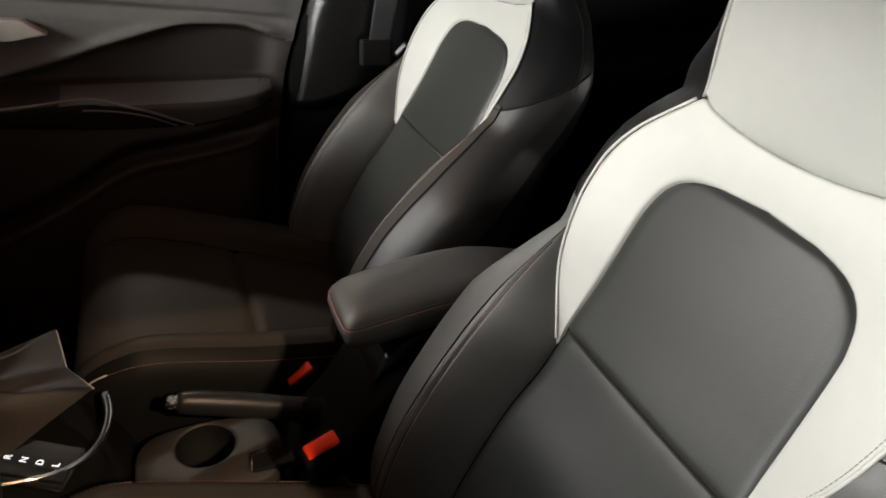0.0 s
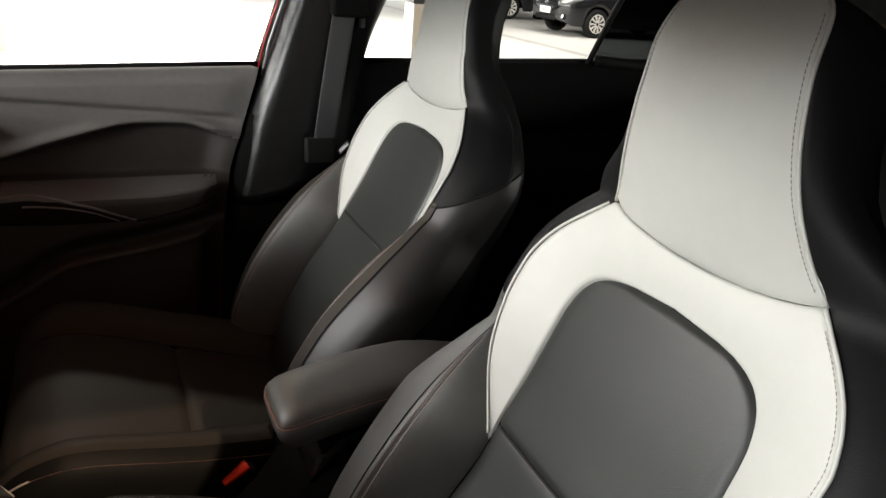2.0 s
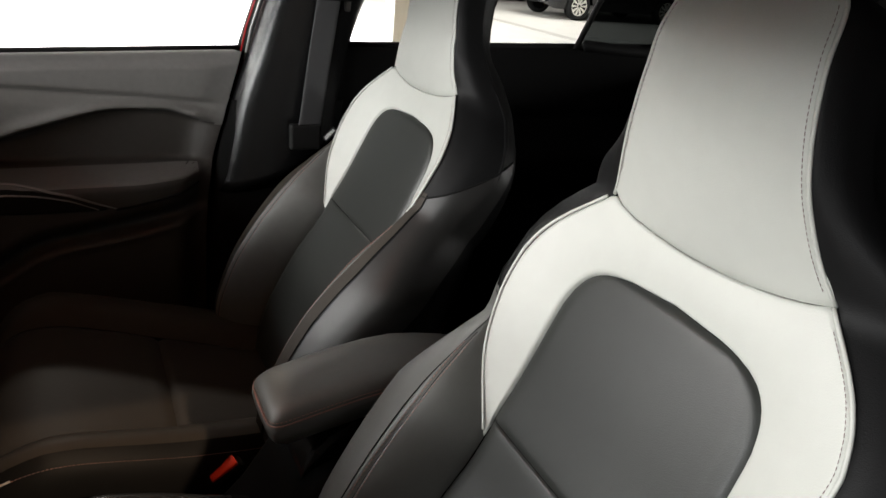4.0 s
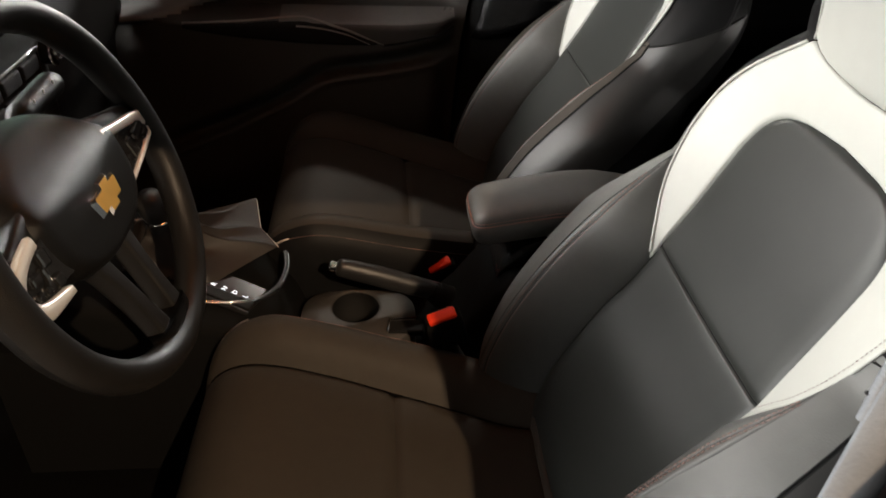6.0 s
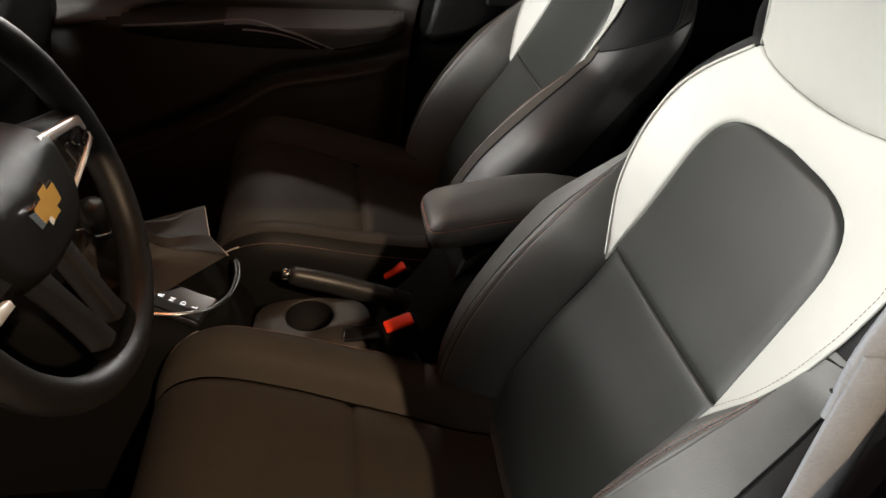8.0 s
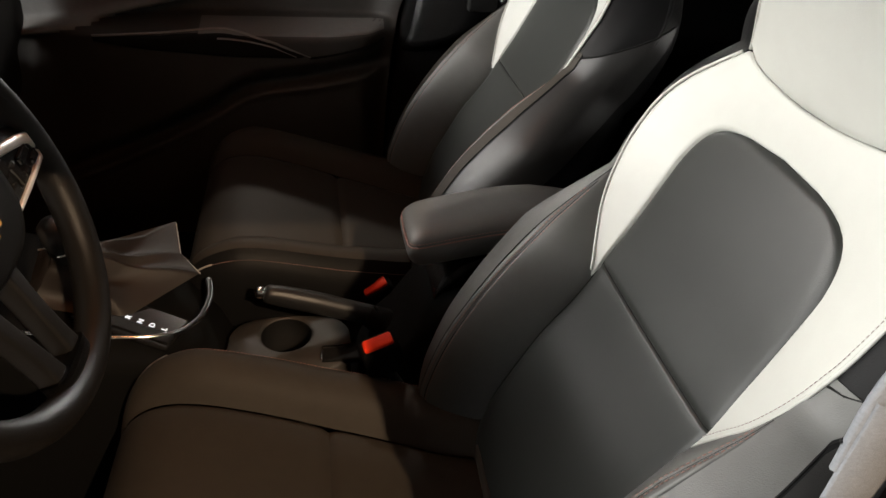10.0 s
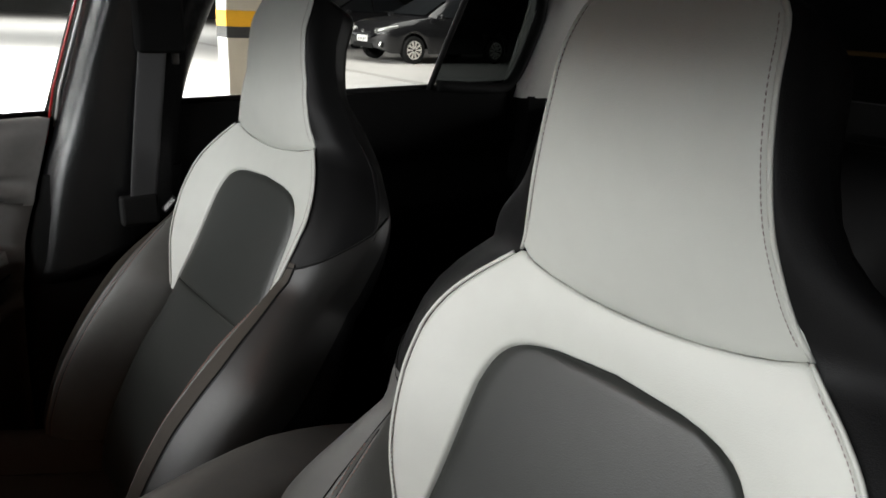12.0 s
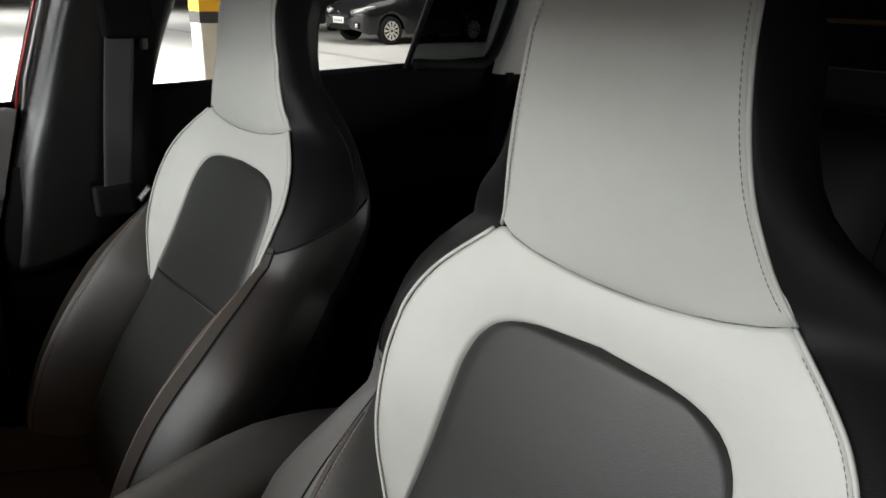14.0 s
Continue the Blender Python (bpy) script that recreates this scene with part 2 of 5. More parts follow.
def rounded_box(sx, sy, sz, r=0.01, seg=3, at=(0, 0, 0)):
    bm = bmesh.new()
    bmesh.ops.create_cube(bm, size=1)
    bmesh.ops.scale(bm, vec=(sx, sy, sz), verts=bm.verts)
    bmesh.ops.bevel(bm, geom=bm.edges[:], offset=min(r, 0.49 * min(sx, sy, sz)), segments=seg, profile=0.5, affect="EDGES")
    bmesh.ops.translate(bm, vec=at, verts=bm.verts)
    return bm


def prism(outline, axis, lo, hi, r=0.0):
    """An outline of 2D points drawn out along an axis (x, y or z) from lo to hi."""
    bm = bmesh.new()

    def p3(p, h):
        return {"x": (h, p[0], p[1]), "y": (p[0], h, p[1]), "z": (p[0], p[1], h)}[axis]
    a = [bm.verts.new(p3(p, lo)) for p in outline]
    b = [bm.verts.new(p3(p, hi)) for p in outline]
    n = len(a)
    bm.faces.new(a[::-1])
    bm.faces.new(b)
    for i in range(n):
        bm.faces.new((a[i], a[(i + 1) % n], b[(i + 1) % n], b[i]))
    if r:
        bmesh.ops.bevel(bm, geom=[e for e in bm.edges], offset=r, segments=2, profile=0.5, affect="EDGES")
    return bm


# ---- front seats ----
WAY = [0, 0.012, 0.035, 0.08, 0.16, 0.27, 0.4, 0.5, 0.6, 0.73, 0.84, 0.92, 0.965, 0.988, 1]


def seat(x, y, z, floor, recline, name_label, clip_side, SH, wide_in, head_shift, wide_head):
    """A bucket seat with its head restraint in one with the backrest. (x, z): the cross seam of the backrest."""
    ob = thing("front_seat", (x, y, floor), name_label, "car seat", "front seats")
    sa, ca = math.sin(radians(recline)), math.cos(radians(recline))
    up = z - floor

    def B(s, v, o):
        return Vector((v * sa - o * ca, s, v * ca + o * sa + up))

    hi_ = curve((-0.02, 0.134), (0, 0.134), (0.05, 0.1305), (0.1, 0.1285), (0.15, 0.1265), (0.178, 0.120), (0.197, 0.108), (0.208, 0.091), (0.216, 0.06), (0.2205, 0.0))

    def hi(v):
        return wide_in * hi_(v)

    hw = curve((-0.022, 0.134), (0, 0.146), (0.02, 0.158), (0.05, 0.176), (0.083, 0.189), (0.11, 0.1955), (0.15, 0.2005), (0.18, 0.2), (0.203, 0.194), (0.228, 0.181), (0.25, 0.163), (0.27, 0.143), (0.286, 0.127))
    ow = curve((-0.022, 0.0), (0.03, 0.01), (0.08, 0.016), (0.13, 0.017), (0.19, 0.013), (0.25, 0.005), (0.286, 0.0))
    hp = curve((0.01, 0.1375), (0, 0.1365), (-0.05, 0.1365), (-0.1, 0.139), (-0.2, 0.143), (-0.3, 0.146), (-0.42, 0.146))
    lum = curve((0.02, -0.003), (-0.05, 0.003), (-0.14, 0.017), (-0.24, 0.02), (-0.33, 0.008), (-0.42, -0.01))
    hc = curve((0.1, 0.1935), (0.05, 0.197), (0, 0.198), (-0.07, 0.194), (-0.14, 0.19), (-0.21, 0.19), (-0.29, 0.19), (-0.37, 0.185), (-0.44, 0.175))
    oc = curve((0.1, 0.018), (0.05, 0.04), (0, 0.062), (-0.07, 0.085), (-0.14, 0.1), (-0.21, 0.106), (-0.29, 0.1), (-0.37, 0.07), (-0.44, 0.02))
    hh_ = curve((0.286, 0.127), (0.3, 0.117), (0.32, 0.107), (0.353, 0.095), (0.4, 0.085), (0.444, 0.079), (0.47, 0.073), (0.487, 0.058), (0.494, 0.03))

    def hh(v):
        return hh_(v) * (1 + (wide_head - 1) * min(1, max(0, (v - 0.286) / 0.05)))

    def hs(v):
        return head_shift * min(1, max(0, (v - 0.286) / 0.05))

    lean = 0.028 if clip_side > 0 else 0.0
    oe_ = curve((0.286, 0.0), (0.32, 0.033), (0.353, 0.058), (0.4, 0.08), (0.444, 0.092), (0.494, 0.09))
    ocen_ = curve((0.266, -0.002), (0.285, 0.018), (0.32, 0.047), (0.353, 0.068), (0.4, 0.09), (0.444, 0.101), (0.475, 0.1), (0.494, 0.09))

    def oe(v):
        return oe_(v) - lean * min(1, max(0, (v - 0.286) / 0.08))

    def ocen(v):
        return ocen_(v) - lean * min(1, max(0, (v - 0.286) / 0.08))

    DEEP = curve((-0.1, 0.0), (0, -0.002), (0.08, -0.005), (0.22, -0.006), (0.3, 0.0))

    def pillow(t, tuck, bulge):
        e = min(t, 1 - t)
        return -tuck * max(0.0, 1 - e / 0.035) ** 2 + bulge * (4 * t * (1 - t))

    # centre insert of the backrest, under the pale yoke
    vs = [0, 0.0012, 0.004, 0.01] + [0.02 + 0.0125 * k for k in range(13)] + [0.178, 0.186, 0.193, 0.199, 0.2045, 0.209, 0.2125, 0.2155, 0.218, 0.2195, 0.2204]
    rows = []
    for v in vs:
        h = hi(v)
        end = min(v / 0.005, 1) * min((0.2206 - v) / 0.012, 1)
        rows.append([B(SH + h * (2 * t - 1), v, pillow(t, 0.005, 0.003) - (0.0025 if v < 0.1 else 0.005) * (1 - end) ** 2 + DEEP(v) + 0.001) for t in WAY])
    part("backrest_insert", *grid(rows), INSERT, ob, "smooth grey leather insert")

    # lower centre panel
    vs = [-0.0002, -0.001, -0.0025, -0.005, -0.014] + [-0.03 - 0.02 * k for k in range(20)]
    rows = [[B(hp(v) * (2 * t - 1), v, lum(v) + pillow(t, 0.006, 0.003) - 0.0025 * max(0, 1 + v / 0.004) ** 2) for t in WAY] for v in vs]
    part("backrest_centre", *grid(rows), INSERT, ob)
    part("cross_seam", *tube([B(hp(0) * (2 * k / 30 - 1), 0.0001, -0.0035 + pillow(k / 30, 0.004, 0.003)) for k in range(31)], 0.0011, 6), RUBBER, ob, "dark sewn seam")

    # pale yoke round the insert
    inner = [(hi(v), v) for v in [-0.02 + 0.02 * k for k in range(9)] + [0.155, 0.168, 0.178, 0.187, 0.195, 0.202, 0.208, 0.213, 0.2165, 0.219, 0.2202]]
    inner = [(h if v > 0 else min(h, hw(v) - 0.001), v) for h, v in inner]
    inner += [(0.0, 0.2206)]
    outer_v = [-0.022, 0.0, 0.02, 0.04, 0.06, 0.085, 0.11, 0.135, 0.16, 0.18, 0.2, 0.218, 0.234, 0.248, 0.26, 0.272, 0.281, 0.286]
    outer = [(hw(v), v, ow(v)) for v in outer_v]
    neck = [(0.11, 0.2795), (0.09, 0.2745), (0.068, 0.2708), (0.045, 0.268), (0.022, 0.2664), (0.0, 0.266)]
    outer += [(s, v, 0.0) for s, v in neck]

    def along(pts, n):
        q = [Vector((*p, 0, 0)[:3]) for p in pts]
        cum = [0.0]
        for a, b in zip(q, q[1:]):
            cum.append(cum[-1] + (b - a).length)
        out = []
        for k in range(n):
            s = cum[-1] * k / (n - 1)
            i = min(max(j for j in range(len(cum)) if cum[j] <= s + 1e-9), len(q) - 2)
            out.append(q[i].lerp(q[i + 1], (s - cum[i]) / max(1e-9, cum[i + 1] - cum[i])))
        return out
    ia, oa = along(inner, 70), along(outer, 70)
    ia = [(SH + p.x, p.y, DEEP(p.y)) for p in ia] + [(SH - p.x, p.y, DEEP(p.y)) for p in ia[-2::-1]]
    oa = [tuple(p) for p in oa] + [(-p.x, p.y, p.z) for p in oa[-2::-1]]
    rows = []
    for a, b in zip(ia, oa):
        wide = math.hypot(a[0] - b[0], a[1] - b[1])
        rows.append([B(a[0] + (b[0] - a[0]) * t, a[1] + (b[1] - a[1]) * t,
                       a[2] + (b[2] - a[2]) * t ** 1.6 + pillow(t, min(0.005, wide), min(0.005, 0.06 * wide)) + 0.001) for t in WAY])
    part("yoke", *grid(rows), WHITE, ob, "pale grey leather yoke with sewn edge")

    # head restraint, front
    rows = []
    ks = [0, 0.01, 0.03, 0.07, 0.13, 0.2, 0.28, 0.36, 0.44, 0.52, 0.6, 0.68, 0.76, 0.83, 0.89, 0.935, 0.965, 0.985, 1]
    low = curve((0.0, 0.266), (0.022, 0.2664), (0.045, 0.268), (0.068, 0.2708), (0.09, 0.2745), (0.11, 0.2795), (0.127, 0.286))
    for k in ks:
        row = []
        for t in WAY:
            q = 2 * t - 1
            va = 0.286 + (0.494 - 0.286) * k
            s0 = 0.127 * q
            v0 = low(abs(s0))
            va = v0 + (0.494 - v0) * k
            s = hh(max(va, 0.286)) * q if va >= 0.286 else s0
            if k > 0:
                s = s0 * (1 - min(k / 0.12, 1)) + hh(max(va, 0.286)) * q * min(k / 0.12, 1)
            e = abs(q) ** 2.2
            o = ocen(va) * (1 - e) + oe(max(va, 0.286)) * e
            tuck = -0.005 * max(0, 1 - k / 0.03) ** 2 - 0.003 * max(0, (abs(q) - 0.93) / 0.07) ** 2
            row.append(B(s + hs(va), va, o + tuck + 0.001))
        rows.append(row)
    part("head_restraint", *grid(rows), WHITE, ob, "pale grey leather head restraint")

    # bolsters on either side of the centre
    for sg in (1, -1):
        def bolster(v, t, lift=0.0):
            if v > -0.022:
                a, oa_ = hw(v) + 0.001, ow(v)
            else:
                a, oa_ = hp(v) + 0.002, lum(v)
            w = hc(v) - a
            o = oa_ + (oc(v) - oa_) * (0.35 * t + 0.65 * (1 - (1 - t) ** 2)) + pillow(t, min(0.006, 0.3 * w), min(0.006, 0.1 * w))
            o -= 0.0014 * math.exp(-((t - 0.8) * w / 0.0016) ** 2)
            return B(sg * (a + w * t), v, o + lift)
        across = sorted(WAY + [0.66, 0.76, 0.78, 0.8, 0.82])
        rows = [[bolster(0.098 - 0.54 * (k / 35) ** 1.15, t) for t in across] for k in range(36)]
        v_, f_ = grid(rows)
        part("side_bolster", v_, f_ if sg > 0 else [q[::-1] for q in f_], LEATHER, ob)
        # twin needle stitching along the crest
        for off in (-0.003, 0.003):
            line = []
            for v in [0.06 - 0.46 * k / 60 for k in range(61)]:
                w = hc(v) - (hw(v) if v > -0.022 else hp(v))
                line.append(bolster(v, 0.8 + off / max(w, 0.02), 0.0003))
            part("stitching", *dashes(line, 0.0036, 0.0016, 0.00062), THREAD_RED, ob, "brown thread")
        line = [bolster(0.075 - 0.475 * k / 60, 0.8, -0.0006) for k in range(61)]
        part("bolster_seam", *tube(line, 0.0009, 6), RUBBER, ob, "dark sewn seam")

    # cover of the sides and the back, from crest to crest
    if clip_side > 0:
        girth = curve((0.09, 0.046), (0.16, 0.05), (0.21, 0.057), (0.25, 0.062), (0.286, 0.06), (0.32, 0.042), (0.36, 0.026), (0.4, 0.018), (0.45, 0.016))
    else:
        girth = curve((0.09, 0.046), (0.16, 0.063), (0.2, 0.076), (0.235, 0.084), (0.265, 0.092), (0.285, 0.095), (0.302, 0.09), (0.318, 0.075), (0.335, 0.051), (0.352, 0.033), (0.37, 0.025), (0.4, 0.018), (0.45, 0.016))

    def section(v):
        if v < 0.098:
            e, o = hc(v), oc(v)
            wide, drop, back = 0.09 if v < -0.03 else 0.09 - 0.35 * (v + 0.03), 0.035, -0.11
        elif v < 0.286:
            e, o = hw(v), ow(v)
            k = (v - 0.098) / 0.188
            wide, drop, back = girth(v), 0.03 + 0.03 * min(1, 2 * k), -0.12 + 0.01 * k
        else:
            e, o = hh(v), oe(v)
            k = min((v - 0.286) / 0.08, 1)
            wide = girth(v)
            drop, back = 0.06 - 0.03 * k, max(-0.11, -0.11 + 0.03 * k + (oe_(v) - 0.015) * min(k * 0.9, 0.9))
        pts = [(e, o - 0.001), (e + wide * 0.3, o + 0.001 - drop * 0.2), (e + wide * 0.75, o - drop * 0.62), (e + wide, o - drop - 0.015),
               (e + wide * 0.97, (o + back) / 2 - 0.01), (e + wide * 0.85, back + 0.02), (e + wide * 0.35, back + 0.002), (e * 0.6, back - 0.008), (0, back - 0.012)]
        half = spline([(p[0], p[1], 0) for p in pts], 33)
        full = [(p.x, p.y) for p in half] + [(-p.x, p.y) for p in half[-2::-1]]
        return full
    vs = [-0.44 + 0.022 * k for k in range(24)] + [0.08, 0.098, 0.115, 0.14, 0.17, 0.2, 0.225, 0.25, 0.27, 0.286, 0.3, 0.31, 0.318, 0.325, 0.335, 0.345, 0.36, 0.375, 0.405, 0.435, 0.455, 0.47, 0.48, 0.487, 0.492]
    rows = [[B(s + hs(v), v, o) for s, o in section(v)] for v in vs if v < 0.07 or v > 0.075]
    top = section(0.492)
    for sh, v in ((0.75, 0.499), (0.4, 0.503), (0.02, 0.504)):
        rows.append([B(s * sh + head_shift, v, 0.05 + (o - 0.05) * sh) for s, o in top])
    part("back_cover", *grid(rows), COVER, ob, "dark leather back and sides")

    # welt and thread along the edge of the yoke and the head restraint
    for sg in (1, -1):
        edge = [B(sg * hw(v), v, ow(v) + 0.0012) for v in [(-0.016 if sg > 0 else -0.004) + 0.0076 * k for k in range(41)] if v <= 0.286]
        part("welt", *tube(edge, 0.0019, 8), WHITE, ob, "pale leather welt")
        line = [B(sg * (hw(v) - 0.0042), v, ow(v) + 0.0034) for v in [0.0 + 0.0065 * k for k in range(43)]]
        part("stitching", *dashes(line, 0.0032, 0.0014, 0.00042), THREAD_GREY, ob, "grey thread")
        edge = [B(sg * (hh(v) + 0.001) + hs(v), v, oe(v) - 0.001) for v in [0.286 + 0.0066 * k for k in range(31)]]
        part("welt", *tube(edge, 0.0019, 8), WHITE, ob, "pale leather welt")
        line = [B(sg * (hh(v) - 0.0034) + hs(v), v, oe(v) + (ocen(v) - oe(v)) * 0.15 + 0.0008) for v in [0.292 + 0.0062 * k for k in range(30)]]
        part("stitching", *dashes(line, 0.0032, 0.0014, 0.00042), THREAD_GREY, ob, "grey thread")
        # seam that runs back from the yoke over the side
        def on_side(v, drop):
            sec = section(v)[:30]
            want = sec[0][1] - drop
            i = next(k for k in range(1, 30) if sec[k][1] <= want and k > 2)
            f = (sec[i - 1][1] - want) / max(1e-6, sec[i - 1][1] - sec[i][1])
            f = min(max(f, 0), 1)
            s = sec[i - 1][0] + (sec[i][0] - sec[i - 1][0]) * f
            return B(sg * (s + 0.0004), v, want)
        side = [B(sg * hw(0.121), 0.121, ow(0.121))] + [on_side(0.124 + 0.108 * k / 16, 0.004 + 0.088 * k / 16) for k in range(17)]
        part("side_seam", *tube(side, 0.0015, 6), RUBBER, ob, "dark seam")
        deep = 0.03 if sg > 0 else 0.004 if clip_side > 0 else 0.015
        crest = [on_side(v, deep) for v in [0.128 - 0.5 * k / 50 for k in range(51)]]
        part("crest_seam", *tube(crest, 0.0013, 6), RUBBER, ob, "dark sewn seam")
        # the bolster's leather goes on over the crest as far as that seam
        rows = []
        for v in [0.13 - 0.55 * k / 44 for k in range(45)]:
            sec = section(v)[:30]
            want = sec[0][1] - deep
            last = max(3, next(k for k in range(3, 30) if sec[k][1] <= want))
            f = min(max((sec[last - 1][1] - want) / max(1e-6, sec[last - 1][1] - sec[last][1]), 0), 1)
            end = (sec[last - 1][0] + (sec[last][0] - sec[last - 1][0]) * f, want)
            rows.append([B(sg * (p.x + 0.0005), v, p.y + 0.0012) for p in along([(*q, 0) for q in sec[:last] + [end]], 10)])
        v_, f_ = grid(rows)
        # passenger flank: same leather, shade put in as the darker cushion colour
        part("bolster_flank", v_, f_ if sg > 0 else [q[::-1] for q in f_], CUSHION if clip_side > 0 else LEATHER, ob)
        # outer side panel of the backrest, below the seam that runs back; lighter than the cover to imitate light on it
        rows = []
        for k in range(15):
            d = deep + 0.001 + (0.098 - deep) * k / 14
            high = 0.122 + 0.108 * (d - 0.004) / 0.088
            rows.append([on_side(high - (high + 0.40) * j / 30, d) + B(sg * 0.0011, 0, 0) - B(0, 0, 0) for j in range(31)])
        v_, f_ = grid(rows)
        part("side_panel", v_, f_ if sg < 0 else [q[::-1] for q in f_], COVER_LIT, ob)

    # ---- cushion ----
    def C(cx, cy, cz):
        return Vector((cx - 0.596, cy, cz - 0.858 + up))
    roll = [(-0.012, 0.44), (-0.022, 0.49), (-0.022, 0.54), (-0.008, 0.585), (0.02, 0.615), (0.06, 0.628), (0.11, 0.626), (0.17, 0.612), (0.22, 0.598), (0.262, 0.586)]
    front = spline([(a, 0, b) for a, b in roll], 40)
    back = spline([(0.262, 0, 0.586), (0.3, 0, 0.577), (0.36, 0, 0.562), (0.42, 0, 0.548), (0.5, 0, 0.54)], 18)
    half = curve((-0.03, 0.184), (0.04, 0.18), (0.12, 0.171), (0.2, 0.162), (0.262, 0.152), (0.35, 0.136), (0.45, 0.115), (0.5, 0.108))

    def cushion(rows_at, name, label=""):
        rows = []
        n = len(rows_at)
        for i, p in enumerate(rows_at):
            e = min(i, n - 1 - i)
            dip = 0.007 * max(0, 1 - e / 1.2)
            rows.append([C(p.x, half(p.x) * (2 * t - 1), p.z + pillow(t, 0.005, 0.006) - dip) for t in WAY])
        return part(name, *grid(rows), CUSHION, ob, label)
    cushion(front, "cushion_front")
    cushion(back, "cushion_rear")
    for sg in (1, -1):
        path = front[4:] + back[1:]
        rows, edge_line = [], []
        cut = 14 if clip_side < 0 else 9
        n = len(path)
        for i, p in enumerate(path):
            k = i / (n - 1)
            h = half(p.x) + 0.001
            f = min(i / 20, 1)
            rise = 0.036 * f * (1 + 0.25 * k)
            wide = 0.026 + 0.072 * math.sin(min(k * 2.2, 1) * math.pi / 2) + 0.04 * max(0, k - 0.45)
            pts = [(h, p.z - 0.003), (h + wide * 0.25, p.z + rise * 0.75), (h + wide * 0.6, p.z + rise), (h + wide * 0.9, p.z + rise * 0.5 - 0.01), (h + wide, p.z - 0.045), (h + wide * 0.97, max(p.z - 0.14, 0.43)), (h + wide * 0.9, 0.40)]
            rows.append([C(p.x + 0.0 * q.x, sg * q.x, q.y) for q in spline([(a, b, 0) for a, b in pts], 22)])
            edge_line.append(C(p.x, sg * (h + wide * 0.86), p.z + rise * 0.6 - 0.005))
        for nm, a, b, mat, lb in (("cushion_bolster", 0, cut, CUSHION, ""), ("cushion_side", cut - 1, 22, COVER, "black cushion side")):
            v_, f_ = grid([r[a:b] for r in rows])
            part(nm, v_, f_ if sg < 0 else [q[::-1] for q in f_], mat, ob, lb)
        part("stitching", *dashes(edge_line[14:], 0.0035, 0.0018, 0.0006, (0, 0, 0.002)), THREAD_RED, ob, "brown thread")
        part("cushion_welt", *tube([q + Vector((0, 0, 0.003)) for q in edge_line[:17]], 0.0015, 6), THREAD_PALE, ob, "pale sewn welt")
        part("side_shield", *grid([[C(a, sg * 0.262, b) for a, b in ((0.0, 0.36), (0.0, 0.42), (0.1, 0.47), (0.3, 0.47), (0.5, 0.5), (0.62, 0.5), (0.62, 0.36))],
                                    [C(a, sg * 0.245, b) for a, b in ((0.01, 0.36), (0.01, 0.42), (0.1, 0.475), (0.3, 0.475), (0.5, 0.505), (0.61, 0.505), (0.61, 0.36))]]), PLASTIC, ob, smooth=False)
    # roll where the backrest meets the cushion
    part("back_roll", *tube([C(0.466 + 0.006 * (q / 0.13) ** 2, q, 0.556) for q in [-0.13 + 0.013 * k for k in range(21)]], lambda u: 0.009 * min(1, 12 * min(u, 1 - u) + 0.3), 10), CUSHION, ob, "soft leather roll at foot of backrest")
    bm = rounded_box(0.46, 0.44, 0.10, 0.02, 2, C(0.23, 0, 0.42))
    bm_part("seat_base", bm, PLASTIC, ob, "black plastic seat base")
    for sg in (1, -1):
        bm_part("seat_rail", rounded_box(0.52, 0.04, 0.05, 0.006, 2, Vector((0.25 - 0.596, sg * 0.18, 0.025))), PLASTIC, ob)
    if clip_side < 0:
        return ob
    # small lettered tag at the side of the backrest
    p0, p1 = B(clip_side * 0.25, 0.088, 0.013), B(clip_side * 0.226, 0.118, 0.013)
    ax = (p1 - p0).normalized()
    out = Vector((-0.45, -0.85, 0.3))
    out = (out - ax * out.dot(ax)).normalized()
    m = Matrix((ax, out.cross(ax), out)).transposed().to_4x4()
    m.translation = (p0 + p1) / 2
    bm = rounded_box(0.042, 0.012, 0.0016, 0.0006, 1)
    bmesh.ops.transform(bm, matrix=m, verts=bm.verts)
    tag_ob = bm_part("tag", bm, RUBBER, ob, "small black cloth tag with white letters")
    txt = bpy.data.curves.new("letters", "FONT")
    txt.body, txt.size, txt.extrude, txt.align_x, txt.align_y = "AIRBAG", 0.0095, 0.0002, "CENTER", "CENTER"
    tmp = bpy.data.objects.new("tmp", txt)
    me = bpy.data.meshes.new_from_object(tmp)
    bpy.data.objects.remove(tmp)
    me.materials.append(WHITE_PAINT)
    me.transform(m @ Matrix.Translation((0, 0, 0.0012)))
    letters = new("lettering", me)
    letters.parent = tag_ob
    tagged(letters, "white printed letters")
    return ob


FLOOR = 0.33
seat(0.596, 0.0, 0.858, FLOOR, 21.8, "dark grey leather bucket seat with pale grey yoke, beside steering wheel", -1, 0.0005, 1.02, -0.001, 1.005)
seat(0.636, 0.72, 0.866, FLOOR, 25.0, "dark grey leather bucket seat with pale grey yoke, beside passenger door", 1, -0.011, 1.06, -0.008, 1.03)

# ---- garage ----
GROUND = 0.15


def box_part(name, lo, hi, material, parent=None, label="", r=0.0, smooth=False):
    lo, hi = Vector(lo), Vector(hi)
    size, mid = hi - lo, (hi + lo) / 2
    if r:
        bm = rounded_box(*size, r, 2, mid)
    else:
        bm = bmesh.new()
        bmesh.ops.create_cube(bm, size=1)
        bmesh.ops.scale(bm, vec=size, verts=bm.verts)
        bmesh.ops.translate(bm, vec=mid, verts=bm.verts)
    return bm_part(name, bm, material, parent, label, smooth)


